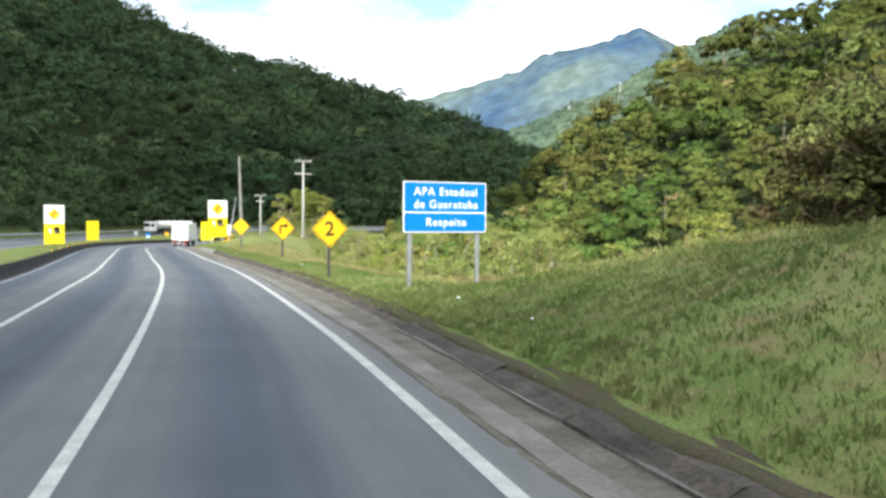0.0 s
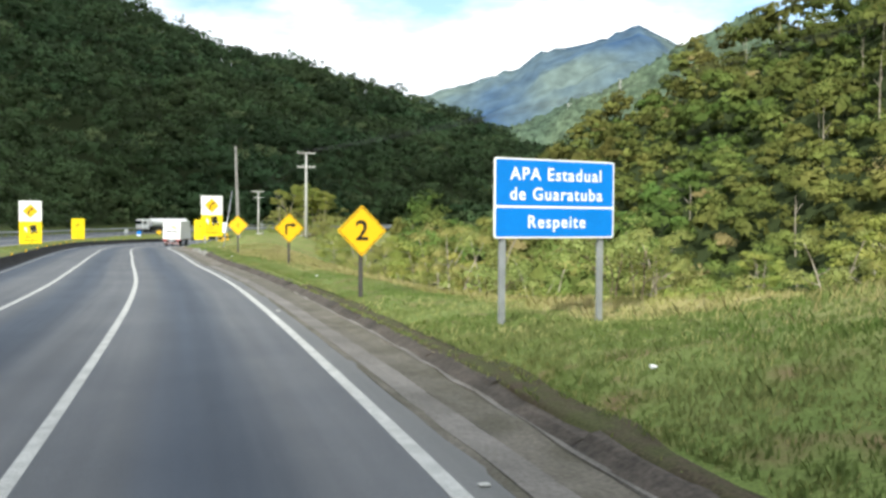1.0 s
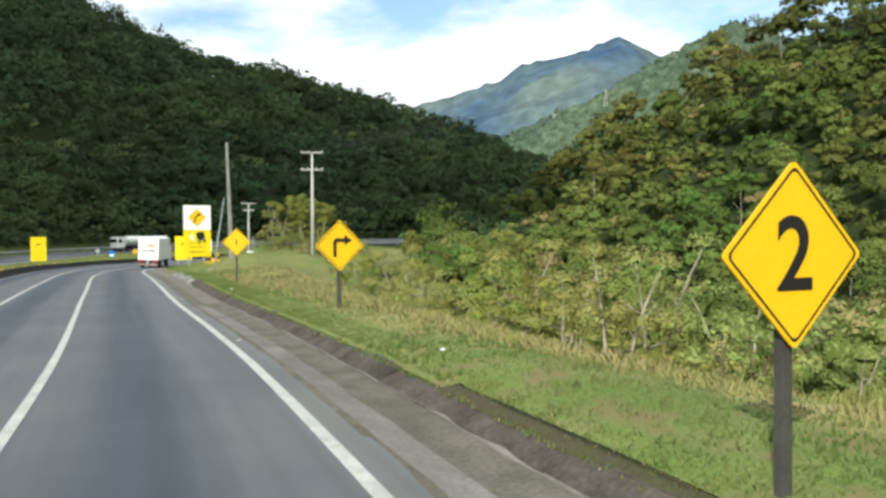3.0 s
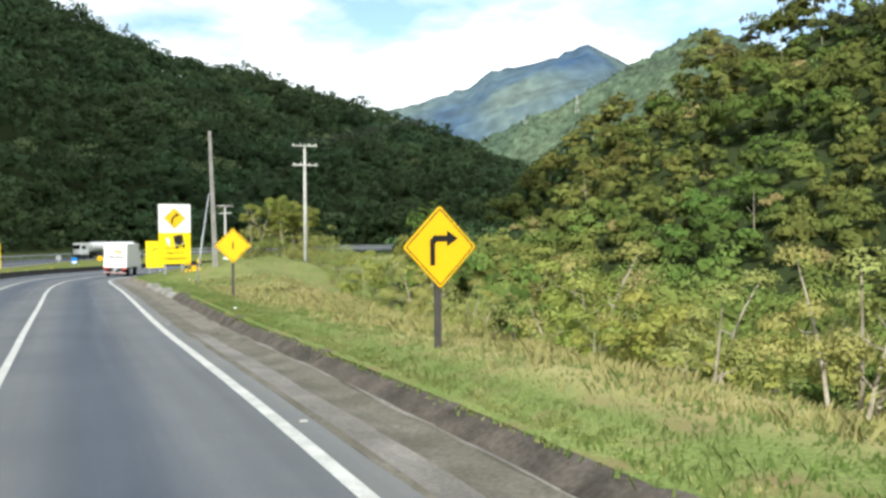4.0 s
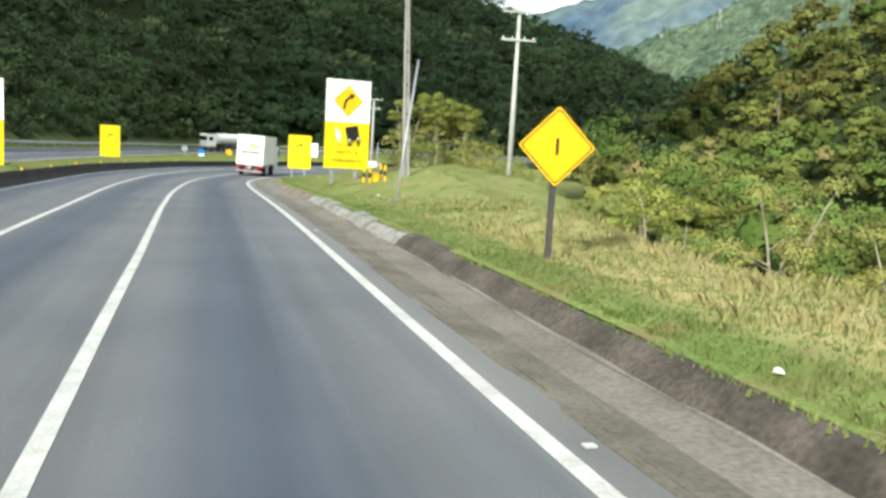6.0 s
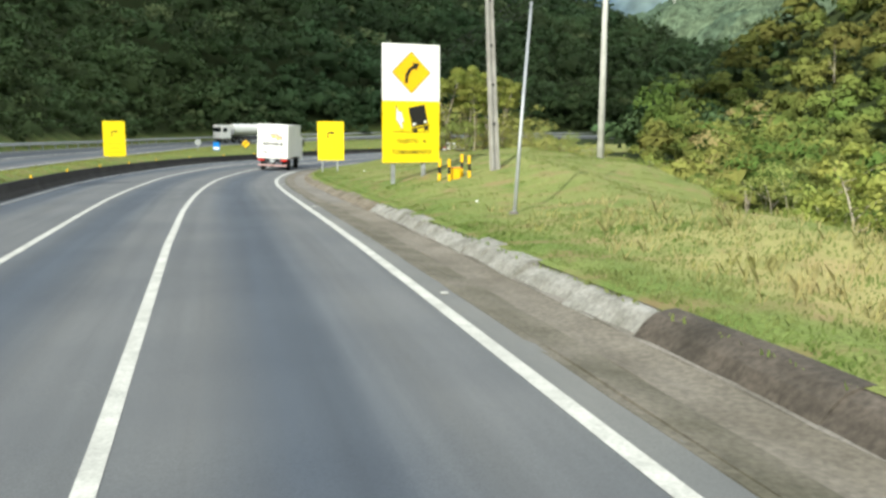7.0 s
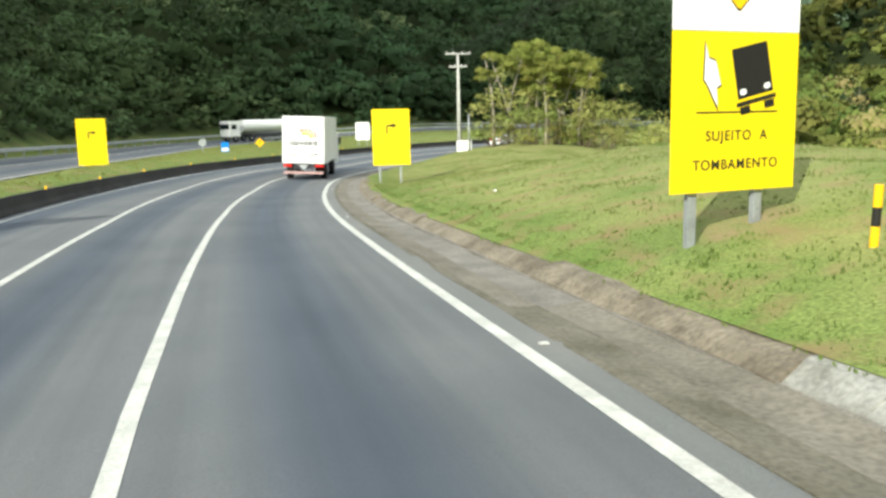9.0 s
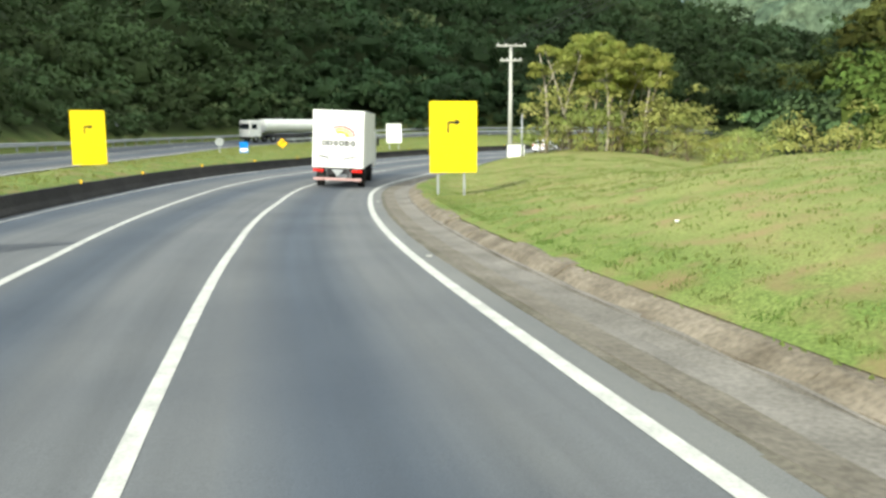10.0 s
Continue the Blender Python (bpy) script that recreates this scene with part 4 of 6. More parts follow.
# bend trees take the darker leaf in place of cast shadow
forest("forest_bend", "mixed green trees standing inside the bend", fx, fy_, ground_z(fx, fy_, True) + rng.uniform(1.5, 5.0, len(fx)) + np.where(fy_ > 228, rng.uniform(0, 4.0, len(fx)), 0), rng.uniform(2.0, 3.8, len(fx)), np.full(len(fx), 170), np.full(len(fx), 0.42), M_FOREST_DARK, 15)


# ---- road signs ----
def sign_root(name, x, y, z, turn, label, category="road sign", group=""):
    root = new(name)
    root.matrix_basis = pose(x, y, z, 0, 0, turn)
    return tagged(root, label, category, group)


def post(parent, x, h0, h1, mat, w=0.09, d=0.09, label=""):
    bm = bmesh.new()
    box(bm, w, d, h1 - h0, x, 0.05 + d / 2, h0, 0.008)
    return part("post", bm, mat, parent, label)


def warning_sign(x, y, z, turn, centre, figure):
    """A yellow diamond on one dark post; centre: height of its middle above the ground."""
    label = {"2": "yellow diamond warning sign numbered 2 on a dark post", "1": "yellow diamond warning sign numbered 1 on a tall dark post",
             "arrow": "yellow diamond sign with black right-turn arrow on dark post", "curve": "small yellow diamond sign with black curve arrow"}[figure]
    root = sign_root("warning_sign", x, y, z, turn, label, group="warning signs along the road")
    d = 1.5 if figure != "curve" else 1.1
    bm = bmesh.new()
    plate(bm, diamond(d, 0.05, 0, centre), 0.02, 0.0)
    panel = part("panel", bm, M_YELLOW, root)
    bm = bmesh.new()
    outer, inner = diamond(d - 0.09, 0.05, 0, centre), diamond(d - 0.15, 0.045, 0, centre)
    a = [bm.verts.new((px, -0.023, pz)) for px, pz in outer]
    b = [bm.verts.new((px, -0.023, pz)) for px, pz in inner]
    for k in range(len(a)):
        bm.faces.new((a[k], a[(k + 1) % len(a)], b[(k + 1) % len(b)], b[k]))
    part("border", bm, M_BLACK, panel, "thin black border")
    post(root, 0, -0.4, centre + 0.3, M_POST, 0.11, 0.09)
    if figure in "12":
        lettering(figure, 0.82 if figure == "2" else 0.44, M_BLACK, panel, 0, -0.026, centre - 0.02)
    else:
        bm = bmesh.new()
        if figure == "arrow":
            pts = [(-0.21, -0.33), (-0.11, -0.33), (-0.11, 0.06), (-0.07, 0.1), (0.14, 0.1), (0.14, 0.01), (0.37, 0.155), (0.14, 0.3), (0.14, 0.21), (-0.13, 0.21), (-0.21, 0.13)]
            ka = 1.0
        else:
            pts = [(-0.2, -0.25), (-0.1, -0.25), (-0.06, -0.05), (0.1, 0.1), (0.14, 0.02), (0.27, 0.24), (0.02, 0.24), (0.06, 0.17), (-0.13, 0.03)]
            ka = 0.8
        plate(bm, [(px * ka, centre + pz * ka) for px, pz in pts], 0.004, -0.022)
        part("arrow", bm, M_BLACK, panel, "black arrow")
    return root


warning_sign(-3.42, 31.07, gz(-3.42, 31.07), 25, 0.705 - gz(-3.42, 31.07), "2")
warning_sign(-9.19, 48.7, gz(-9.19, 48.7), 27, 0.58 - gz(-9.19, 48.7), "arrow")
warning_sign(-17.21, 68.8, gz(-17.21, 68.8), 16, 0.555 - gz(-17.21, 68.8), "1")


def blue_sign():
    x, y = 1.415, 24.3
    z = gz(x, y)
    root = sign_root("information_sign", x, y, z, 27.9, "blue information sign with white lettering on two steel posts")
    w, lo, hi = 2.97, 0.672 - z, 2.292 - z
    mid = (lo + hi) / 2
    bm = bmesh.new()
    plate(bm, rounded(w, hi - lo, 0.06, 0, mid), 0.03)
    panel = part("panel", bm, M_WHITE, root, "white border")
    top = lo + (hi - lo) * 0.395
    bm = bmesh.new()
    plate(bm, rounded(w - 0.07, hi - top - 0.055, 0.04, 0, (hi + top) / 2 - 0.005), 0.003, -0.031)
    part("field", bm, M_BLUE, panel, "blue upper field")
    bm = bmesh.new()
    plate(bm, rounded(w - 0.07, top - lo - 0.055, 0.04, 0, (top + lo) / 2 + 0.005), 0.003, -0.031)
    part("field", bm, M_BLUE, panel, "blue lower field")
    h = hi - lo
    lettering("APA Estadual", 0.36, M_WHITE, panel, 0.02, -0.037, lo + h * 0.80, 1.16)
    lettering("de Guaratuba", 0.36, M_WHITE, panel, 0.02, -0.037, lo + h * 0.55, 1.16)
    lettering("Respeite", 0.36, M_WHITE, panel, 0.02, -0.037, lo + h * 0.20, 1.16)
    for px in (-1.22, 1.22):
        wx, wy = x + px * math.cos(radians(27.9)), y + px * math.sin(radians(27.9))
        post(root, px, gz(wx, wy) - z - 0.3, hi - 0.1, M_GALV, 0.12, 0.09)
    return root


blue_sign()


def tipping_sign(x, y, turn, base_z, lo, hi):
    """A tall sign: curve warning on white above, a tipping lorry on yellow below."""
    root = sign_root("tall_warning_sign", x, y, base_z, turn, "tall white and yellow tipping-lorry warning sign on steel posts", group="tall warning signs")
    lo, hi = lo - base_z, hi - base_z
    w, h = 2.2, hi - lo
    cut = lo + h * 0.525
    bm = bmesh.new()
    plate(bm, [(-w / 2, cut), (w / 2, cut), (w / 2, hi), (-w / 2, hi)], 0.03)
    top = part("panel", bm, M_WHITE, root, "white upper panel")
    bm = bmesh.new()
    plate(bm, [(-w / 2, lo), (w / 2, lo), (w / 2, cut - 0.012), (-w / 2, cut - 0.012)], 0.03)
    low = part("panel", bm, M_LEMON, root, "yellow lower panel")
    c = (cut + hi) / 2
    bm = bmesh.new()
    plate(bm, diamond(1.5, 0.05, 0, c), 0.004, -0.031)
    part("diamond", bm, M_BLACK, top)
    bm = bmesh.new()
    plate(bm, diamond(1.44, 0.05, 0, c), 0.004, -0.034)
    part("diamond", bm, M_YELLOW, top)
    bm = bmesh.new()
    plate(bm, [(px * 1.05, c + pz * 1.05) for px, pz in ((-0.25, -0.36), (-0.13, -0.36), (-0.11, -0.14), (-0.02, 0.04), (0.12, 0.14), (0.16, 0.06), (0.30, 0.3), (0.03, 0.33), (0.08, 0.25), (-0.1, 0.13), (-0.21, -0.06))], 0.004, -0.039)
    part("arrow", bm, M_BLACK, top)
    # the tipping lorry
    tilt = radians(12)
    def turned(pts, cx, cz):
        return [(cx + px * math.cos(tilt) - pz * math.sin(tilt), cz + px * math.sin(tilt) + pz * math.cos(tilt)) for px, pz in pts]
    cz = lo + 1.66
    bm = bmesh.new()
    plate(bm, turned([(-0.32, -0.34), (0.32, -0.34), (0.32, 0.36), (-0.32, 0.36)], 0.27, cz), 0.004, -0.031)
    part("lorry_body", bm, M_BLACK, low)
    for px in (-0.22, 0.22):
        bm = bmesh.new()
        plate(bm, turned(rounded(0.11, 0.08, 0.03, px, -0.25), 0.27, cz), 0.004, -0.036)
        part("lamp_mark", bm, M_WHITE, low)
        bm = bmesh.new()
        plate(bm, turned([(px - 0.09, -0.56), (px + 0.09, -0.56), (px + 0.09, -0.45), (px - 0.09, -0.45)], 0.27, cz), 0.004, -0.031)
        part("wheel_mark", bm, M_BLACK, low)
    bm = bmesh.new()
    plate(bm, turned([(-0.36, -0.44), (0.36, -0.44), (0.36, -0.38), (-0.36, -0.38)], 0.27, cz), 0.004, -0.031)
    part("bumper_mark", bm, M_BLACK, low)
    bolt_pts = [(-0.58, 0.47), (-0.53, 0.25), (-0.38, 0.2), (-0.27, -0.16), (-0.36, -0.2), (-0.33, -0.5), (-0.53, -0.16), (-0.6, -0.08)]
    for k, mat, dy in ((1.0, M_BLACK, -0.031), (0.86, M_WHITE, -0.036)):
        bm = bmesh.new()
        plate(bm, [(-0.43 + (px + 0.43) * k, cz - 0.05 + pz * k) for px, pz in bolt_pts], 0.004, dy)
        part("arrow", bm, mat, low)
    bm = bmesh.new()
    plate(bm, [(-0.7, lo + 1.085), (0.74, lo + 1.085), (0.74, lo + 1.11), (-0.7, lo + 1.11)], 0.004, -0.031)
    part("rule", bm, M_BLACK, low)
    lettering("SUJEITO  A", 0.20, M_BLACK, low, 0.02, -0.034, lo + 0.77, 1.15)
    lettering("TOMBAMENTO", 0.20, M_BLACK, low, 0.02, -0.034, lo + 0.37, 1.15)
    for px in (-0.66, 0.52):
        wx, wy = x + px * math.cos(radians(turn)), y + px * math.sin(radians(turn))
        post(root, px, gz(wx, wy) - base_z - 0.3, lo + 1.0, M_GALV, 0.14, 0.1, "grey wooden-looking steel post")
    return root


tipping_sign(-26.3, 92.44, 30, gz(-26.3, 92.44), -0.795, 3.39)
tipping_sign(-46.6, 95.0, 26, gz(-46.6, 95.0), -1.83, 2.806)


def advisory_sign(x, y, turn, lo, hi, w):
    base_z = gz(x, y)
    root = sign_root("advisory_sign", x, y, base_z, turn, "lemon-yellow rectangular sign with a small turn arrow on two steel posts", group="yellow advisory signs")
    lo, hi = lo - base_z, hi - base_z
    bm = bmesh.new()
    plate(bm, rounded(w, hi - lo, 0.06, 0, (lo + hi) / 2), 0.03)
    panel = part("panel", bm, M_LEMON, root)
    c = lo + (hi - lo) * 0.66
    bm = bmesh.new()
    plate(bm, [(px, c + pz) for px, pz in ((-0.24, -0.28), (-0.17, -0.28), (-0.17, 0.08), (0.08, 0.08), (0.08, -0.0), (0.3, 0.13), (0.08, 0.26), (0.08, 0.18), (-0.16, 0.18), (-0.24, 0.12))], 0.004, -0.031)
    part("arrow", bm, M_BLACK, panel)
    for k, ww in ((0.36, 1.15), (0.24, 0.8), (0.12, 1.35)):
        bm = bmesh.new()
        plate(bm, rounded(ww, 0.10, 0.03, 0, lo + (hi - lo) * k), 0.004, -0.031)
        part("text_bar", bm, M_YELLOW, panel, "faded unreadable line of text")
    for px in (-0.32 * w, 0.24 * w):
        wx, wy = x + px * math.cos(radians(turn)), y + px * math.sin(radians(turn))
        post(root, px, gz(wx, wy) - base_z - 0.3, lo + 0.8, M_GALV, 0.09, 0.07)
    return root


advisory_sign(-36.49, 121.35, 18, -1.89, 0.872, 1.88)
advisory_sign(-60.2, 135.3, 34, -2.31, 0.915, 1.93)


# ---- poles ----
def power_pole(x, y, base_z, top_z, arms, turn, lean=(0, 0), mat=None):
    root = new("utility_pole")
    root.matrix_basis = pose(x, y, base_z)
    tagged(root, "tall pale concrete utility pole with wooden crossarms" if arms else "tall slender grey concrete pole", "utility pole", "utility poles")
    h = top_z - base_z
    bm = bmesh.new()
    if arms:
        tube(bm, [(0, 0, -0.4), (lean[0] * 0.5, lean[1] * 0.5, h * 0.5), (lean[0], lean[1], h)], [0.19, 0.15, 0.1], 10)
        part("shaft", bm, mat or M_POLE, root, smooth=True)
        for k in range(int(h / 1.6)):
            step = bmesh.new()
            u = (1.2 + 1.6 * k) / h
            tube(step, [(lean[0] * u - 0.16 + 0.08 * u, lean[1] * u - 0.14 + 0.07 * u, u * h), (lean[0] * u - 0.24 + 0.08 * u, lean[1] * u - 0.2 + 0.07 * u, u * h)], [0.022, 0.022], 6)
            part("bolt", step, M_STEEL, root)
    else:
        # a cast shaft with two flanges and a recessed web
        sect = ((-1, -1), (-0.45, -1), (-0.45, -0.25), (0.45, -0.25), (0.45, -1), (1, -1), (1, 1), (0.45, 1), (0.45, 0.25), (-0.45, 0.25), (-0.45, 1), (-1, 1))
        rings = []
        for u, w in ((-0.05, 0.145), (0.5, 0.115), (1.0, 0.085)):
            m = Matrix.Translation((lean[0] * u, lean[1] * u, h * u)) @ Matrix.Rotation(radians(28), 4, "Z")
            rings.append([bm.verts.new(m @ Vector((px * w, pz * w * 0.8, 0))) for px, pz in sect])
        for ra, rb in zip(rings, rings[1:]):
            for k in range(12):
                bm.faces.new((ra[k], ra[(k + 1) % 12], rb[(k + 1) % 12], rb[k]))
        bm.faces.new(rings[-1])
        part("shaft", bm, mat or M_POLE, root)
        for u in (0.16, 0.3, 0.44, 0.6):
            hole = bmesh.new()
            box(hole, 0.07, 0.03, 0.1, 0, -0.055, 0, 0.0, Matrix.Translation((lean[0] * u, lean[1] * u, h * u)) @ Matrix.Rotation(radians(28), 4, "Z"))
            part("bolt_plate", hole, M_STEEL, root)
    for zz, half in arms:
        m = Matrix.Translation((lean[0], lean[1], h - zz)) @ Matrix.Rotation(radians(turn), 4, "Z")
        bm = bmesh.new()
        box(bm, 2 * half, 0.1, 0.12, 0, -0.16, 0, 0.01, m)
        arm = part("crossarm", bm, M_POLE, root)
        for px in (-half + 0.12, -half * 0.35, half * 0.35, half - 0.12):
            bm = bmesh.new()
            q = m @ Vector((px, -0.16, 0.12))
            tube(bm, [q, q + Vector((0, 0, 0.06)), q + Vector((0, 0, 0.1)), q + Vector((0, 0, 0.15))], [0.018, 0.036, 0.028, 0.016], 8)
            part("insulator", bm, M_WHITE, arm)
    return root


power_pole(-18.69, 104.09, gz(-18.69, 104.09), 8.8, ((0.12, 1.05), (1.75, 1.05)), 12)
power_pole(-23.2, 91.15, gz(-23.2, 91.15), 8.45, (), 0, (-0.5, 0.85), M_SHAFT)
power_pole(-36.25, 152.85, gz(-36.25, 152.85), 5.9, ((0.12, 1.1), (1.2, 0.8)), 10)


def thin_pole(x, y, lean, h, r):
    root = new("metal_pole")
    root.matrix_basis = pose(x, y, gz(x, y))
    tagged(root, "leaning thin galvanised pole standing in the grass", "pole")
    bm = bmesh.new()
    tube(bm, [(0, 0, -0.3), (lean[0] / 2, lean[1] / 2, h / 2), (lean[0], lean[1], h)], [r, r * 0.9, r * 0.75], 8)
    part("shaft", bm, M_GALV, root, smooth=True)
    bm = bmesh.new()
    tube(bm, [(0, 0, -0.1), (0, 0, 0.06)], [0.14, 0.1], 10)
    part("footing", bm, M_CONCRETE, root)
    return root


thin_pole(-22.3, 82.6, (0.3, 2.0), 5.25, 0.05)
thin_pole(-35.3, 151.6, (0, 0), 3.1, 0.07)

# ---- guardrails of the opposite road ----
def guardrail(name, line, normals, z, off, first, last, bank):
    root = new(name)
    k = (first + last) // 2
    root.matrix_basis = Matrix.Identity(4)
    tagged(root, "grey steel guardrail on short posts beside the far carriageway", "guardrail", "guardrails")
    lift = -bank * off
    prof = [(0.0, 0.42), (0.05, 0.47), (0.0, 0.53), (0.0, 0.59), (0.05, 0.65), (0.0, 0.72), (-0.02, 0.72), (0.03, 0.65), (-0.02, 0.59), (-0.02, 0.53), (0.03, 0.47), (-0.02, 0.42)]
    beam = profile_run("beam", line, normals, z, [(off + o, h + lift) for o, h in prof], M_GALV, first, last, step=2)
    beam.parent = root
    pm = None
    for k in range(first + 2, last - 2, 4):
        if pm is None:
            bm = bmesh.new()
            box(bm, 0.1, 0.14, 0.95, 0, 0, -0.3, 0.01)
            pm = part("post", bm, M_GALV, root)
            ob = pm
        else:
            ob = new("post", pm.data)
            ob.parent = root
        o = off - 0.1
        ob.matrix_basis = pose(line[k, 0] + normals[k, 0] * o, line[k, 1] + normals[k, 1] * o, z[k] - bank * o, 0, 0, math.degrees(math.atan2(normals[k, 1], normals[k, 0])))
    return root


OA, OB = int(np.argmax(OPP[:, 1] > 70)), len(OPP) - 2
guardrail("guardrail", OPP, OPP_N, OPP_Z, -8.9, OA, OB, 0.055)
guardrail("guardrail", OPP, OPP_N, OPP_Z, 0.45, int(np.argmax(OPP[:, 1] > 205)), OB, 0.0)


# ---- trees of the verge ----
def tree_prototype(name, seed, height, spread, leaf_mat, bark, cards, size, label, stems=1, bare=0.4, lobes=14):
    r = np.random.RandomState(seed)
    root = new(name)
    tagged(root, label, "tree", "trees below the verge")
    centres, rads = [], []
    for s in range(stems):
        bm = bmesh.new()
        bx, by = (0.0, 0.0) if stems == 1 else r.normal(size=2) * 0.5
        lean = r.normal(size=2) * 0.11 * height
        h = height * r.uniform(0.75, 0.92)
        path = [(bx + lean[0] * u * u + 0.12 * math.sin(5 * u + seed + s), by + lean[1] * u * u, -0.4 + (h + 0.4) * u) for u in np.linspace(0, 1, 7)]
        rad = [max(0.02, height * 0.017 * (1 - 0.8 * u)) for u in np.linspace(0, 1, 7)]
        tube(bm, path, rad, 7)
        for b in range(max(3, lobes // stems // 2)):
            u = r.uniform(bare, 0.95)
            k = min(5, int(u * 6))
            p = Vector(path[k]).lerp(Vector(path[k + 1]), u * 6 - k)
            a = r.uniform(0, 2 * math.pi)
            reach_out = spread * r.uniform(0.35, 0.95)
            q = p + Vector((math.cos(a) * reach_out, math.sin(a) * reach_out, reach_out * r.uniform(0.3, 0.9)))
            m = p.lerp(q, 0.5) + Vector((0, 0, -0.08 * reach_out))
            tube(bm, [p, m, q], [rad[k] * 0.6, rad[k] * 0.4, 0.015], 5)
            for c in range(2):
                centres.append(np.array(q) + r.normal(size=3) * 0.22 * spread)
                rads.append(spread * r.uniform(0.24, 0.46))
        centres.append(np.array(path[-1]))
        rads.append(spread * 0.4)
        part("trunk", bm, bark, root, smooth=True)
    c, rr = np.array(centres), np.array(rads)[:, None]
    v, f, w, nr = leaf_cards(r, c, rr, cards, size, 0.7)
    crown = new("crown", quad_mesh("crown", v, f, leaf_mat, None, nr))
    crown.parent = root
    return root


def place_tree(proto, x, y, scale, turn, sink=0.0):
    return copy_thing(proto, pose(x, y, gz(x, y) - sink, 0, 0, turn) @ Matrix.Diagonal((scale, scale, scale * random.uniform(0.9, 1.12), 1)))


def verge_trees(level):
    """Five kinds of young tree; the finest leaves for the front row."""
    c, z = ((3.0, 0.46), (1.7, 0.58), (0.5, 1.1))[level]
    return [
        tree_prototype("tree", 1, 6.5, 2.6, M_LEAF, M_BARK, int(1200 * c), 0.24 * z, "young broad-leaved tree with a pale trunk and green crown", 1, 0.28),
        tree_prototype("tree", 2, 7.5, 2.4, M_LEAF_GREY, M_BARK, int(1100 * c), 0.22 * z, "slender grey-green tree with pale stems", 2, 0.3),
        tree_prototype("tree", 3, 5.0, 2.8, M_LEAF_GREY, M_BARK, int(1200 * c), 0.22 * z, "low bushy grey-green tree", 3, 0.15),
        tree_prototype("tree", 4, 8.5, 3.2, M_LEAF, M_BARK, int(1400 * c), 0.28 * z, "leafy pale-trunked tree with a wide crown", 1, 0.3),
        tree_prototype("tree", 5, 6.0, 2.0, M_LEAF, M_BARK, int(1000 * c), 0.24 * z, "thin young tree with light green leaves", 2, 0.22),
    ]


LEVELS = [verge_trees(k) for k in range(3)]
SHRUB = [
    tree_prototype("shrub", 6, 2.2, 1.5, M_LEAF_GREY, M_BARK_DARK, 1500, 0.07, "dense grey-green shrub on the grassy slope", 4, 0.1),
    tree_prototype("shrub", 7, 1.6, 1.3, M_LEAF, M_BARK_DARK, 1300, 0.066, "low leafy green shrub on the grassy slope", 4, 0.1),
]
for p in SHRUB:
    tagged(p, "", "shrub", "shrubs on the slope")
GROVE = [
    tree_prototype("grove_tree", 8, 9.8, 2.0, M_LEAF_SUNNY, M_BARK, 4200, 0.12, "tall pale-trunked tree with a high feathery crown", 2, 0.62, 22),
    tree_prototype("grove_tree", 9, 8.6, 1.8, M_LEAF_SUNNY, M_BARK, 3600, 0.12, "tall pale-trunked tree with a high feathery crown", 1, 0.66, 18),
]
for p in GROVE:
    tagged(p, "", "tree", "grove on the mound")


def verge_keep(x, y):
    i, o = along(EDGE, EDGE_N, x, y)
    e = EDGE[i, 1]
    inner = np.interp(e, [-20, 20, 30, 50, 66, 80, 92, 105, 125, 160], [18, 16, 11, 11, 11.5, 13.5, 18.5, 22, 25, 25])
    return (o > inner) & (o < np.interp(e, [20, 90, 110], [34, 34, 29])) & (e > 25) & (e < 95)


vx, vy = scatter(np.random.RandomState(31), 6000, -35, 45, 8, 185, verge_keep, 2.9)
pick = random.Random(5)
random.seed(5)
used = set()
for k, (x, y) in enumerate(zip(vx, vy)):
    i, o = along(EDGE, EDGE_N, [x], [y])
    first_row = o[0] < 17.0 and 24 < y < 84
    proto = LEVELS[0 if first_row else 1 if o[0] < 25 and 20 < y < 104 else 2][pick.choice((0, 1, 1, 2, 2, 1 if first_row else 3, 4, 4))]
    s = pick.uniform(0.5, 1.15) * (0.62 if o[0] < 14 else 0.85 if first_row else 1.0) * np.interp(y, [26, 44, 78, 92], [0.5, 1.0, 1.0, 0.5])
    if proto.name not in used:
        used.add(proto.name)
        proto.matrix_basis = pose(x, y, gz(x, y), 0, 0, pick.uniform(0, 360)) @ Matrix.Scale(s, 4)
    else:
        place_tree(proto, x, y, s, pick.uniform(0, 360), 0.1)

for proto in (p for level in LEVELS for p in level if p.name not in used):
    for o in (*proto.children_recursive, proto):
        bpy.data.objects.remove(o)

# the dark thicket on the cut bank and the trees behind it
BUSH = [
    tree_prototype("bush", 21, 3.4, 2.2, M_LEAF_OLIVE, M_BARK_DARK, 2600, 0.13, "dense dark olive thicket bush on the cut bank", 4, 0.05, 30),
    tree_prototype("bush", 22, 4.2, 2.4, M_LEAF_OLIVE, M_BARK_DARK, 2800, 0.14, "tall dark olive bush with brown tips on the cut bank", 5, 0.05, 32),
]
for p in BUSH:
    tagged(p, "", "bush", "thicket on the bank")
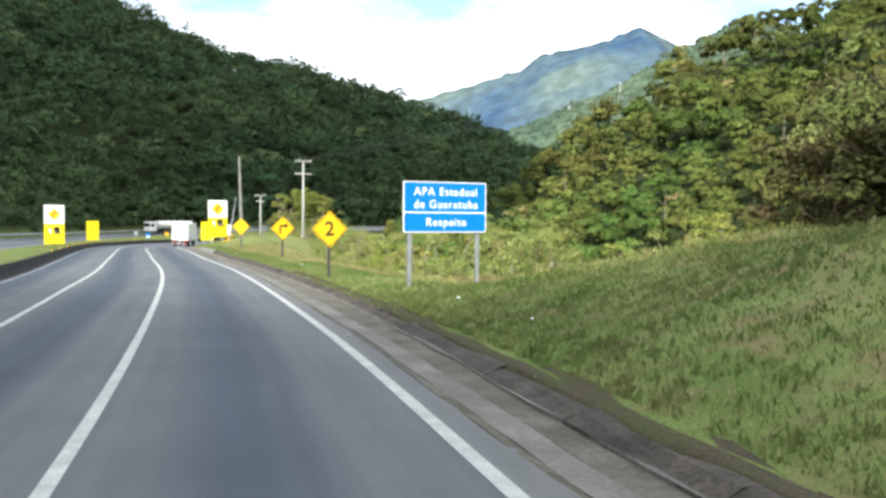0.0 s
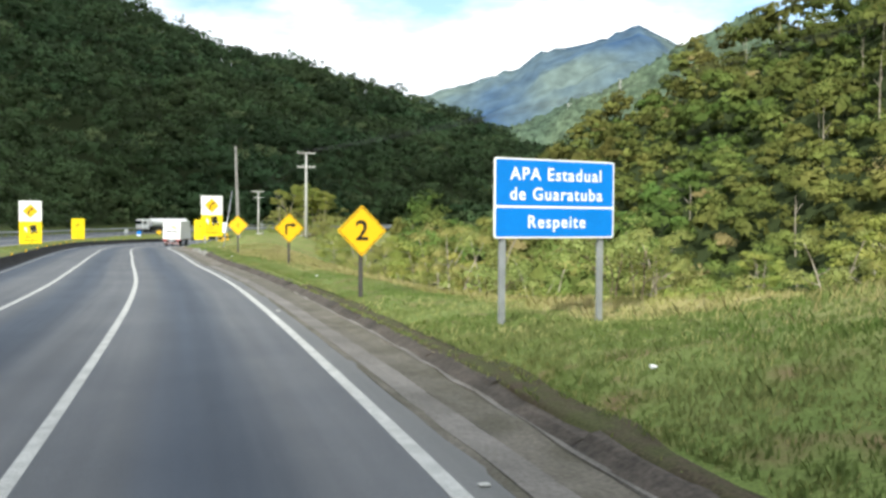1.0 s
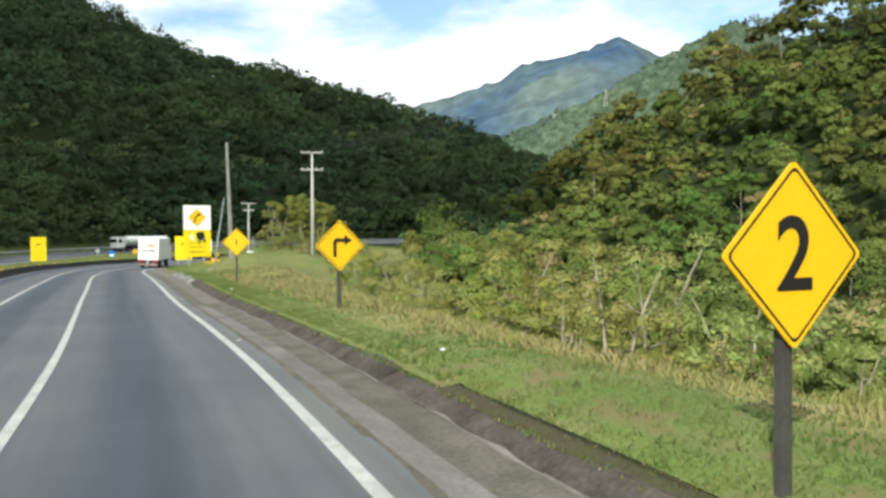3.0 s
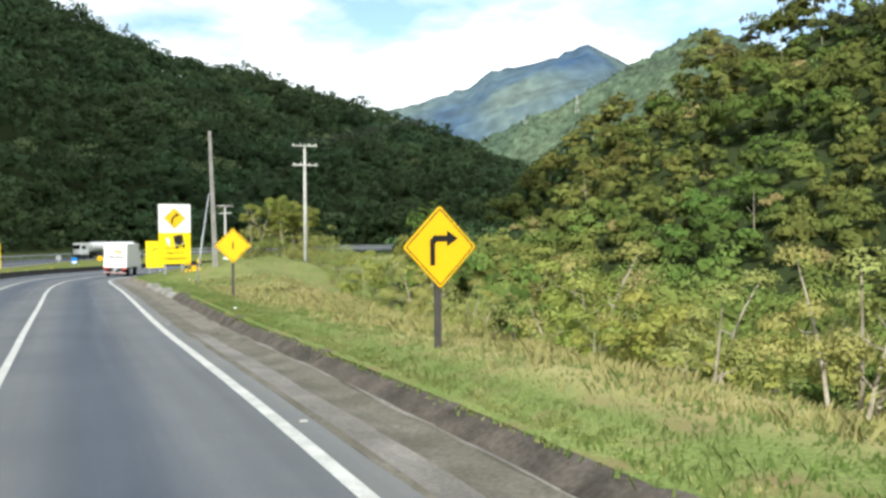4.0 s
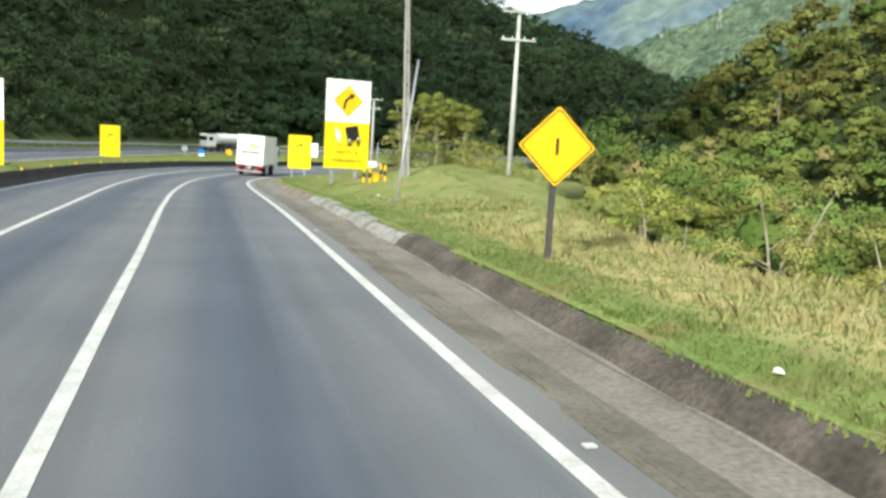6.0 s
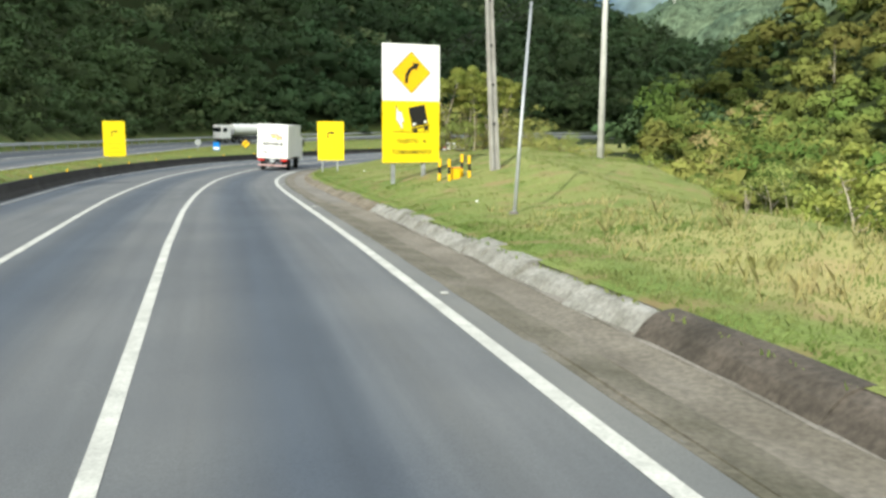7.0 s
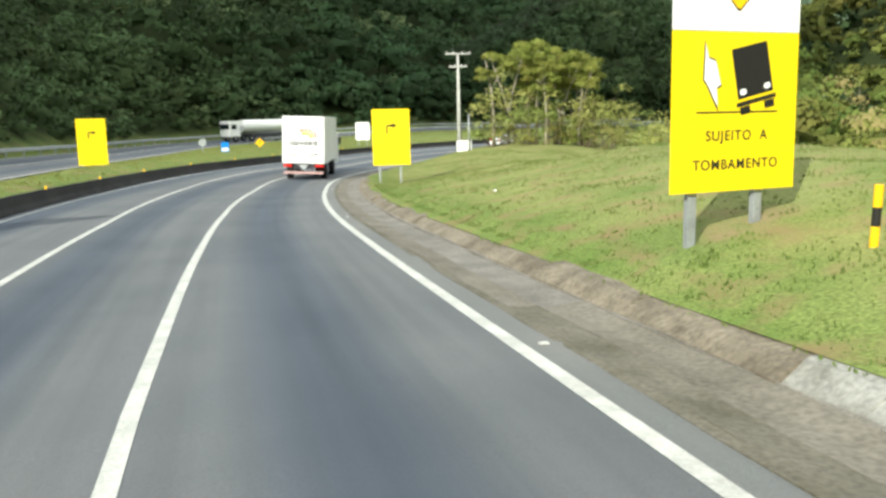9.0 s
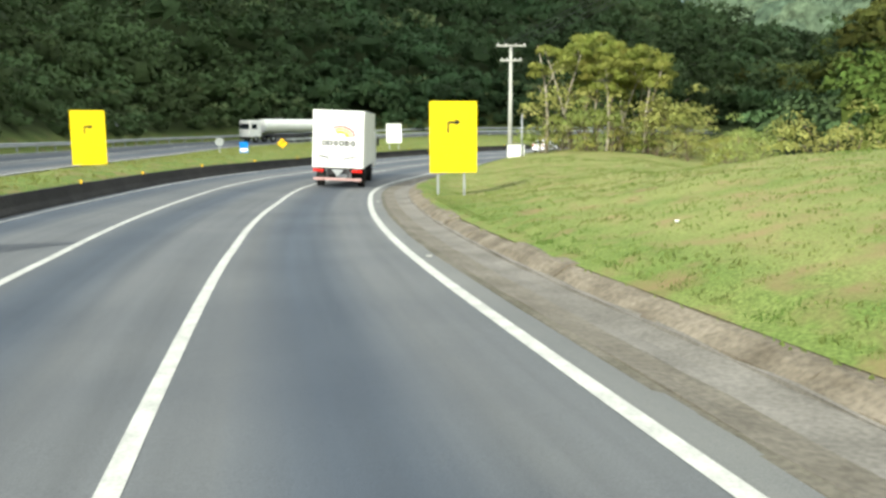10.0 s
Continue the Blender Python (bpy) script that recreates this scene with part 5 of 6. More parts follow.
for k, (x, y, sc) in enumerate(((12.0, 19.5, 0.8), (13.6, 20.2, 1.0), (15.2, 19.0, 1.1), (14.6, 22.6, 0.95), (16.8, 18.0, 1.2), (12.9, 17.6, 0.75), (14.4, 16.8, 0.95), (18.6, 16.8, 1.25), (16.4, 15.6, 1.1), (17.4, 20.6, 1.15), (20.0, 19.0, 1.3), (12.6, 22.4, 0.7))):
    if k < 2:
        BUSH[k].matrix_basis = pose(x, y, gz(x, y) - 0.3, 0, 0, 57 * k) @ Matrix.Scale(sc, 4)
    else:
        place_tree(BUSH[k % 2], x, y, sc, 57 * k, 0.3)

for k, (x, y, s) in enumerate(((-31.8, 158.5, 1.0), (-29.6, 160.5, 1.1), (-27.6, 159.0, 1.0), (-28.8, 156.2, 0.95), (-26.2, 161.5, 0.9), (-30.3, 163.0, 1.05), (-25.2, 158.4, 0.98), (-27.2, 162.6, 1.06))):
    proto = GROVE[k % 2]
    if k < 2:
        proto.matrix_basis = pose(x, y, gz(x, y) - 0.4, 0, 0, 40 * k) @ Matrix.Scale(s, 4)
    else:
        place_tree(proto, x, y, s, 73 * k, 0.4)


for k, (x, y, sc) in enumerate(((-32.6, 157.0, 1.2), (-31.0, 156.4, 1.0), (-29.4, 155.6, 1.3), (-27.6, 156.6, 1.1), (-25.6, 157.4, 1.2), (-24.0, 158.6, 1.3), (-33.4, 158.8, 0.9), (-26.6, 159.4, 1.5), (-30.4, 157.6, 2.3), (-28.0, 158.2, 2.0), (-25.0, 158.0, 1.9), (-32.2, 158.9, 1.8), (-22.6, 157.6, 1.3), (-20.6, 157.0, 1.1))):
    place_tree(SHRUB[k % 2], x, y, sc, 61 * k, 0.1)
snag = tagged(new("dead_tree"), "bare pale dead trunk beside the grove", "tree")
snag.matrix_basis = pose(-33.6, 157.6, gz(-33.6, 157.6))
snag_bm = bmesh.new()
tube(snag_bm, [(0, 0, -0.4), (0.1, 0, 2.5), (-0.1, 0.1, 5.0), (-0.5, 0.2, 7.2), (-0.8, 0.2, 8.6)], [0.17, 0.14, 0.1, 0.06, 0.02], 7)
part("trunk", snag_bm, M_BARK, snag, smooth=True)
for z0, dx, dz in ((5.2, 0.9, 1.6), (6.0, -1.0, 1.0), (4.2, -0.6, 1.3)):
    snag_bm = bmesh.new()
    tube(snag_bm, [(-0.15, 0.1, z0), (-0.15 + dx * 0.5, 0.1, z0 + dz * 0.4), (-0.15 + dx, 0.15, z0 + dz)], [0.05, 0.035, 0.012], 5)
    part("branch", snag_bm, M_BARK, snag)


def shrub_keep(x, y):
    i, o = along(EDGE, EDGE_N, x, y)
    e = EDGE[i, 1]
    inner = np.interp(e, [-10, 6, 14, 30, 50, 66, 80, 92, 105, 125, 160], [12, 12, 13, 9.5, 10.5, 11.5, 12.5, 15.5, 18.5, 18.5, 16])
    return (o > inner) & (o < inner + 6) & (e > 2) & (e < 185)


sx, sy = scatter(np.random.RandomState(37), 2600, -40, 30, 0, 185, shrub_keep, 3.3)
for k, (x, y) in enumerate(zip(sx, sy)):
    proto, s = SHRUB[k % 2], pick.choice((0.4, 0.55, 0.75, 1.0, 1.3))
    if k < 2:
        proto.matrix_basis = pose(x, y, gz(x, y) - 0.1, 0, 0, 0) @ Matrix.Scale(s, 4)
    else:
        place_tree(proto, x, y, s, pick.uniform(0, 360), 0.1)


# ---- grass ----
def grass(name, label, keep, n, box_, height, blades, mat, seed, width=0.012):
    """Tufts of bent three-sided blades rooted in the ground; without keep, box_ is a stretch of the verge: offsets and y."""
    r = np.random.RandomState(seed)
    if keep is None:
        near = np.flatnonzero((EDGE[:, 1] > box_[2]) & (EDGE[:, 1] < box_[3]))
        st, off = r.choice(near, n), r.uniform(box_[0], box_[1], n)
        x, y = (EDGE[st] + EDGE_N[st] * off[:, None] + EDGE_D[st] * r.uniform(-0.6, 0.6, (n, 1))).T
        k = np.ones(n, bool)
    else:
        x, y = r.uniform(box_[0], box_[1], n), r.uniform(box_[2], box_[3], n)
        k = keep(x, y, r)
    x, y = np.repeat(x[k], blades), np.repeat(y[k], blades)
    m = len(x)
    x, y = x + r.normal(size=m) * 0.07, y + r.normal(size=m) * 0.07
    z = ground_z(x, y, True) - 0.02
    io, oo = along(EDGE, EDGE_N, x, y)
    zk = EDGE_Z[io] + 0.29 * KERB[io]
    z = np.where((oo > 0) & (oo < 2.6), zk + (z - zk) * np.interp(oo - 0.8 * KERB_OUT[io], [1.8, 2.3, 2.6], [0.0, 0.5, 1.0]), z)
    a, hh = r.uniform(0.06 * math.pi, 0.94 * math.pi, m), height * r.uniform(0.45, 1.25, m) * np.clip(1.0 + 0.35 * soft_noise(x, y, 1.7, seed) + 0.3 * soft_noise(x, y, 5.0, seed + 1), 0.5, 1.7)
    lean = hh * r.uniform(0.15, 0.75, m) * np.where(r.rand(m) < 0.5, -1, 1)
    c, s = np.cos(a), np.sin(a)
    w = width * (1 + 1.5 * r.rand(m))
    b0 = np.column_stack([x - s * w, y + c * w, z])
    b1 = np.column_stack([x + s * w, y - c * w, z])
    mid0 = np.column_stack([x - s * w * 0.7 + c * lean * 0.35, y + c * w * 0.7 + s * lean * 0.35, z + hh * 0.62])
    tip = np.column_stack([x + c * lean, y + s * lean, z + hh])
    v = np.stack([b0, b1, tip, mid0], axis=1).reshape(-1, 3)
    up = np.column_stack([-0.4 * c, -0.4 * s, np.ones(m)]) + r.normal(size=(m, 3)) * 0.12
    ob = new(name, quad_mesh(name, v, np.arange(len(v)).reshape(-1, 4), mat, None, np.repeat(up, 4, axis=0)))
    return tagged(ob, label, "grass", kind="stuff")


def near_side(lo, hi, y0, y1):
    def keep(x, y, r):
        i, o = along(EDGE, EDGE_N, x, y)
        e = EDGE[i, 1]
        return (o > lo) & (o < hi) & (e > y0) & (e < y1) & (r.rand(len(x)) < np.clip(1.25 - (o - lo) / (hi - lo) * 0.6, 0, 1))
    return keep


def dry_slope(x, y, r):
    return (dryness(x, y) * np.clip(0.75 + 0.6 * soft_noise(x, y, 2.6, 8), 0.1, 1) > r.rand(len(x))) & (along(EDGE, EDGE_N, x, y)[1] < 15) & (y < 84)


grass("verge_grass", "short mown green grass of the verge", near_side(2.02, 8.0, 8, 80), 150000, (-30, 8, 6, 84), 0.07, 3, M_GRASS, 41, 0.011)
grass("mound_grass", "short sunlit grass on the roadside mound", near_side(2.02, 17, 78, 150), 64000, (-45, -5, 72, 155), 0.055, 3, M_GRASS, 42, 0.013)
grass("tall_dry_grass", "dry straw-coloured grass on the slope", dry_slope, 80000, (-36, 18, 10, 110), 0.2, 5, M_STRAW, 43, 0.006)
grass("bank_grass", "rough green grass on the cut bank", near_side(2.02, 16, -2, 24), 40000, (-6, 26, -8, 28), 0.10, 4, M_GRASS, 44, 0.007)
grass("kerb_grass", "uncut grass hanging over the kerb", None, 2600, (2.02, 2.7, -4, 66), 0.06, 5, M_GRASS, 47, 0.006)
grass("kerb_turf", "short turf along the top of the kerb", None, 2200, (2.08, 2.6, 48, 118), 0.05, 4, M_GRASS, 49, 0.009)
grass("kerb_straw", "dry grass hanging over the kerb", None, 600, (2.0, 2.6, -4, 60), 0.06, 4, M_STRAW, 48, 0.006)
grass("bank_straw", "brown dry grass among the green of the bank", near_side(2.2, 16, -2, 30), 12000, (-6, 26, -8, 32), 0.11, 4, M_STRAW, 46, 0.006)


def median_keep(x, y, r):
    i, o = along(EDGE, EDGE_N, x, y)
    j, q = along(OPP, OPP_N, x, y)
    return (o < -11) & (q > 0.6) & (y > 70)


grass("median_grass", "mown grass of the median", median_keep, 40000, (-85, -30, 60, 235), 0.10, 3, M_GRASS, 45, 0.02)


# ---- vehicles ----
def wheel(parent, x, y, r, w):
    bm = bmesh.new()
    m = Matrix.Translation((x, y, r)) @ Matrix.Rotation(radians(90), 4, "Y")
    prof = [(0.55 * r, -w / 2), (0.93 * r, -w / 2), (r, -w * 0.36), (r, w * 0.36), (0.93 * r, w / 2), (0.55 * r, w / 2)]
    n = 20
    rings = [[bm.verts.new(m @ Vector((pr * math.cos(2 * math.pi * k / n), pr * math.sin(2 * math.pi * k / n), pz))) for k in range(n)] for pr, pz in prof]
    for a, b in zip(rings, rings[1:] + rings[:1]):
        for k in range(n):
            bm.faces.new((a[k], a[(k + 1) % n], b[(k + 1) % n], b[k]))
    wh = part("wheel", bm, M_RUBBER, parent)
    bm = bmesh.new()
    bmesh.ops.create_cone(bm, cap_ends=True, segments=16, radius1=0.54 * r, radius2=0.4 * r, depth=w * 0.7, matrix=m)
    part("rim", bm, M_GALV, wh)


def box_truck():
    """A box lorry seen from behind; local -y is its rear."""
    root = new("box_truck")
    tagged(root, "white box lorry with a curved rainbow mark on its rear doors", "truck")
    w, L, z0, z1 = 2.45, 8.2, 1.02, 3.75
    bm = bmesh.new()
    box(bm, w, L, z1 - z0, 0, L / 2, z0, 0.04)
    body = part("cargo_box", bm, M_BOX, root)
    for px in (-0.6, 0.6):
        bm = bmesh.new()
        plate(bm, rounded(1.16, z1 - z0 - 0.12, 0.03, px, (z0 + z1) / 2), 0.02, -0.002)
        door = part("rear_door", bm, M_BOX, body)
        for q in (-0.28, 0.1):
            bm = bmesh.new()
            tube(bm, [(px + q, -0.04, z0 + 0.1), (px + q, -0.04, z1 - 0.1)], [0.018, 0.018], 6)
            part("lock_rod", bm, M_GALV, door)
    for r0, r1, mat in ((0.72, 0.64, M_RED), (0.58, 0.49, M_ORANGE), (0.44, 0.30, M_YELLOW)):
        bm = bmesh.new()
        pts = [(r0 * math.cos(radians(a)), r0 * math.sin(radians(a))) for a in range(14, 125, 10)] + [(r1 * math.cos(radians(a)), r1 * math.sin(radians(a))) for a in range(124, 13, -10)]
        plate(bm, [(px + 0.12, 2.42 + 0.85 * pz) for px, pz in pts], 0.004, -0.024)
        part("arc_mark", bm, mat, body)
    for px, ww in ((-0.72, 0.24), (-0.44, 0.24), (-0.17, 0.2), (0.1, 0.24), (0.37, 0.2), (0.64, 0.24)):
        bm = bmesh.new()
        outer, inner = rounded(ww, 0.26, 0.1, px + 0.06, 2.2), rounded(ww - 0.15, 0.11, 0.03, px + 0.06, 2.2)
        va, vb = ([bm.verts.new((qx, -0.03, qz)) for qx, qz in ring] for ring in (outer, inner))
        for k in range(len(va)):
            bm.faces.new((va[k], va[(k + 1) % len(va)], vb[(k + 1) % len(vb)], vb[k]))
        part("ring_mark", bm, M_BLACK, body)
    for sx in (-1, 1):
        bm = bmesh.new()
        plate(bm, [(sx * 0.12, 1.4), (sx * 0.55, 1.55), (sx * 0.9, 1.62), (sx * 0.9, 1.56), (sx * 0.55, 1.48)], 0.004, -0.024)
        part("stripe_mark", bm, M_STEEL, body)
    bm = bmesh.new()
    box(bm, 0.9, L - 0.4, 0.28, 0, L / 2, 0.72, 0.02)
    part("chassis", bm, M_STEEL, root)
    bm = bmesh.new()
    box(bm, 2.3, 0.12, 0.12, 0, 0.05, 0.42, 0.02)
    part("bumper", bm, M_PINK, root, "pale striped under-run bar")
    for px in (-0.85, 0.85):
        bm = bmesh.new()
        box(bm, 0.1, 0.08, 0.5, px * 0.6, 0.12, 0.5)
        part("bumper_bracket", bm, M_STEEL, root)
        bm = bmesh.new()
        box(bm, 0.5, 0.06, 0.14, px * 1.08, 0.0, 0.82, 0.02)
        part("tail_lamp", bm, M_RED, root)
        bm = bmesh.new()
        box(bm, 0.62, 0.03, 0.4, px, 1.35, 0.35, 0.01)
        part("mudflap", bm, M_RUBBER, root)
        for py in (1.9, 6.9):
            wheel(root, px * 1.2, py, 0.5, 0.34)
    bm = bmesh.new()
    plate(bm, [(-0.3, 0.95), (0.3, 0.95), (0.0, 0.62)], 0.02, 0.0)
    part("triangle_plate", bm, M_GALV, root)
    bm = bmesh.new()
    box(bm, 2.4, 2.0, 2.05, 0, L + 1.25, 0.65, 0.14)
    cab = part("cab", bm, M_BOX, root)
    for px in (-1.32, 1.32):
        bm = bmesh.new()
        box(bm, 0.16, 0.1, 0.5, px, L + 1.6, 1.9, 0.03)
        part("mirror", bm, M_STEEL, cab)
    return root


def on_road(line, normals, zz, bank, y, off):
    k = int(np.argmin(np.abs(line[: int(np.argmax(line[:, 1]))][:, 1] - y)))
    x0, y0 = line[k, 0] + normals[k, 0] * off, line[k, 1] + normals[k, 1] * off
    head = math.degrees(math.atan2(-normals[k, 1], normals[k, 0])) * -1
    return pose(x0, y0, zz[k] - bank[k] * off + 0.005, 0, 0, head)


truck = box_truck()
truck.matrix_basis = on_road(EDGE, EDGE_N, EDGE_Z, BANK, 127.6, -1.9) @ pose(0, 0, -0.06, 0, 2.6, 2)


def tanker():
    """A white tank lorry; it faces local -y."""
    root = new("tank_truck")
    tagged(root, "white tank lorry on the opposite carriageway", "truck")
    bm = bmesh.new()
    m = Matrix.Translation((0, 8.4, 2.35)) @ Matrix.Rotation(radians(90), 4, "X")
    bmesh.ops.create_cone(bm, cap_ends=True, segments=24, radius1=1.12, radius2=1.12, depth=10.6, matrix=m)
    for v in bm.verts:
        if abs(v.co.y - 8.4) > 5.2:
            v.co.x, v.co.z = v.co.x * 0.86, 2.35 + (v.co.z - 2.35) * 0.86
    part("tank", bm, M_BOX, root, smooth=False)
    bm = bmesh.new()
    box(bm, 0.9, 13.0, 0.3, 0, 7.2, 0.9, 0.02)
    part("chassis", bm, M_STEEL, root)
    bm = bmesh.new()
    box(bm, 2.4, 2.0, 2.4, 0, 1.0, 0.75, 0.15)
    cab = part("cab", bm, M_BOX, root)
    bm = bmesh.new()
    box(bm, 2.1, 0.05, 0.8, 0, -0.02, 1.9, 0.02)
    part("windscreen", bm, M_GLASS, cab)
    for sx in (-1, 1):
        bm = bmesh.new()
        box(bm, 0.05, 0.9, 0.7, sx * 1.2, 0.8, 1.9, 0.02)
        part("side_window", bm, M_GLASS, cab)
        for py in (1.1, 4.2, 9.2, 10.6, 12.0):
            wheel(root, sx * 1.02, py, 0.5, 0.34)
        bm = bmesh.new()
        box(bm, 0.06, 4.2, 0.5, sx * 1.1, 6.6, 0.55, 0.02)
        part("side_guard", bm, M_STEEL, root)
    bm = bmesh.new()
    box(bm, 2.3, 0.2, 0.3, 0, 0.05, 0.5, 0.04)
    part("bumper", bm, M_STEEL, root)
    return root


tank = tanker()
tank.matrix_basis = on_road(OPP, OPP_N, OPP_Z, np.full(len(OPP), 0.055), 202, -4.4) @ pose(0, 0, 0, 0, 0, -20)


def small_car():
    root = new("car")
    tagged(root, "small white hatchback car on the carriageway", "car")
    bm = bmesh.new()
    prof = [(0, 0.3), (0.05, 0.85), (0.25, 1.0), (0.7, 1.42), (1.9, 1.46), (2.75, 1.0), (3.7, 0.85), (3.85, 0.55), (3.85, 0.3)]
    a = [bm.verts.new((-0.78 + 0.12 * (h > 1.1), l, h)) for l, h in prof]
    b = [bm.verts.new((0.78 - 0.12 * (h > 1.1), l, h)) for l, h in prof]
    bm.faces.new(a)
    bm.faces.new(b[::-1])
    for k in range(len(prof)):
        j = (k + 1) % len(prof)
        bm.faces.new((a[k], b[k], b[j], a[j]))
    bmesh.ops.bevel(bm, geom=bm.edges[:], offset=0.04, segments=2, affect="EDGES")
    body = part("body", bm, M_BOX, root)
    bm = bmesh.new()
    vs = [bm.verts.new(p) for p in ((-0.6, 0.27, 1.04), (0.6, 0.27, 1.04), (0.54, 0.62, 1.36), (-0.54, 0.62, 1.36))]
    bm.faces.new(vs)
    bmesh.ops.translate(bm, verts=bm.verts[:], vec=(0, -0.03, 0.01))
    part("rear_window", bm, M_GLASS, body)
    for sx in (-1, 1):
        bm = bmesh.new()
        box(bm, 0.2, 0.05, 0.26, sx * 0.64, 0.02, 0.68, 0.02)
        part("tail_lamp", bm, M_RED, root)
        for py in (0.7, 3.1):
            wheel(root, sx * 0.7, py, 0.29, 0.18)
    return root


car = small_car()
car.matrix_basis = on_road(EDGE, EDGE_N, EDGE_Z, BANK, 186, -5.3)


# ---- small roadside things ----
def bollards():
    pm = None
    for k, (x, y) in enumerate(((-25.05, 90.6), (-24.65, 90.1), (-24.3, 90.8), (-24.0, 90.25))):
        root = new("bollard")
        root.matrix_basis = pose(x, y, gz(x, y), 3 * math.sin(k * 2.1), 2 * math.cos(k * 3.3), 20 * k)
        tagged(root, "yellow and black striped bollard in the grass", "bollard", "striped bollards")
        for z0, z1, mat, nm in ((-0.2, 0.24, M_YELLOW, "stripe"), (0.242, 0.47, M_BLACK, "stripe"), (0.472, 0.74, M_YELLOW, "stripe")):
            bm = bmesh.new()
            tube(bm, [(0, 0, z0), (0, 0, z1)], [0.052, 0.052], 12)
            part(nm, bm, mat, root)
    root = new("marker_box")
    root.matrix_basis = pose(-24.47, 90.4, gz(-24.47, 90.4), 0, 0, 25)
    tagged(root, "low yellow concrete box between striped bollards", "marker box")
    bm = bmesh.new()
    box(bm, 0.26, 0.24, 0.42, 0, 0, -0.1, 0.02)
    part("block", bm, M_YELLOW, root)
    bm = bmesh.new()
    box(bm, 0.3, 0.28, 0.04, 0, 0, 0.322, 0.01)
    part("lid", bm, M_ORANGE, root)


bollards()


def small_board(name, x, y, mid, w, h, turn, mat, label, round_=False):
    z = gz(x, y)
    root = sign_root(name, x, y, z, turn, label)
    bm = bmesh.new()
    plate(bm, rounded(w, h, min(w, h) * (0.495 if round_ else 0.06), 0, mid - z, 6), 0.025)
    panel = part("panel", bm, mat, root)
    if mat is M_BLUE:
        bm = bmesh.new()
        plate(bm, rounded(w * 0.84, h * 0.3, 0.04, 0, mid - z - 0.25 * h), 0.003, -0.028)
        part("field", bm, M_WHITE, panel, "white lower field")
    for px in ((0,) if w < 1.2 else (-0.3 * w, 0.3 * w)):
        post(root, px, -0.3, mid - z, M_GALV, 0.07, 0.06)


small_board("small_blue_sign", -60.5, 160.5, -1.9, 0.75, 0.95, 20, M_BLUE, "small blue square sign on the median grass")
small_board("white_sign", -51.6, 184.0, -0.9, 1.75, 2.2, 12, M_WHITE, "plain white rectangular sign beyond the barrier")
small_board("round_sign", -64.5, 164.5, -1.5, 0.8, 0.8, 22, M_GALV, "grey back of a round traffic sign on the median", True)
small_board("round_sign", -81.5, 176.0, 0.1, 0.8, 0.8, 30, M_GALV, "grey back of a round traffic sign before the forest", True)
warning_sign(-60.2, 170.0, gz(-60.2, 170.0), 18, -1.75 - gz(-60.2, 170.0), "curve")


def utility_box():
    x, y = -36.0, 151.9
    root = new("utility_box")
    root.matrix_basis = pose(x, y, gz(x, y), 0, 0, 12)
    tagged(root, "white painted utility box beside a concrete pole", "utility box")
    bm = bmesh.new()
    box(bm, 1.25, 0.5, 1.0, 0.25, 0, -0.1, 0.03)
    part("cabinet", bm, M_WHITE, root)
    bm = bmesh.new()
    box(bm, 1.35, 0.6, 0.08, 0.25, 0, 0.902, 0.02)
    part("lid", bm, M_CONCRETE, root)


utility_box()


def power_line(a, b, sag, mat):
    root_pts = [Vector(a).lerp(Vector(b), u) + Vector((0, 0, -4 * sag * u * (1 - u))) for u in np.linspace(0, 1, 24)]
    bm = bmesh.new()
    tube(bm, root_pts, [0.012] * 24, 4)
    return tagged(part("power_line", bm, mat), "thin dark overhead power line", "cable", "power lines")


for off in (-0.93, -0.35, 0.35, 0.93):
    c, s = math.cos(radians(12)), math.sin(radians(12))
    power_line((-18.69 + off * c, 104.0 + off * s, 8.95), (-36.25 + off * c, 152.7 + off * s, 6.0), 0.5, M_STEEL)
    power_line((-18.69 + off * c, 104.0 + off * s, 8.95), (34 + off * c, 60 + off * s, 16.0), 0.9, M_STEEL)

def pylon(az, dist, z0, h):
    """A far lattice mast on the hillside."""
    root = new("pylon")
    a = radians(az)
    root.matrix_basis = pose(-14 + dist * math.sin(a), 43 + dist * math.cos(a), z0)
    tagged(root, "distant pale steel power pylon on the forested hill", "pylon", "pylons on the hill")
    for sx in (-1, 1):
        for sy in (-1, 1):
            bm = bmesh.new()
            tube(bm, [(sx * 2.6, sy * 2.6, -14), (sx * 0.5, sy * 0.5, h)], [0.2, 0.16], 4)
            part("leg", bm, M_POLE, root)
    for k in range(7):
        z, w = h * (0.06 + 0.13 * k), 2.6 - 2.0 * (0.06 + 0.13 * k)
        bm = bmesh.new()
        tube(bm, [(-w, -w, z), (w, -w, z + h * 0.12)], [0.16, 0.16], 4)
        part("brace", bm, M_POLE, root)
    for z, w in ((h * 0.98, 2.6), (h * 0.84, 3.4)):
        bm = bmesh.new()
        box(bm, 2 * w, 0.3, 0.3, 0, 0, z)
        part("crossarm", bm, M_POLE, root)


pylon(8.1, 1200, 158, 15)
pylon(11.6, 1200, 191, 15)

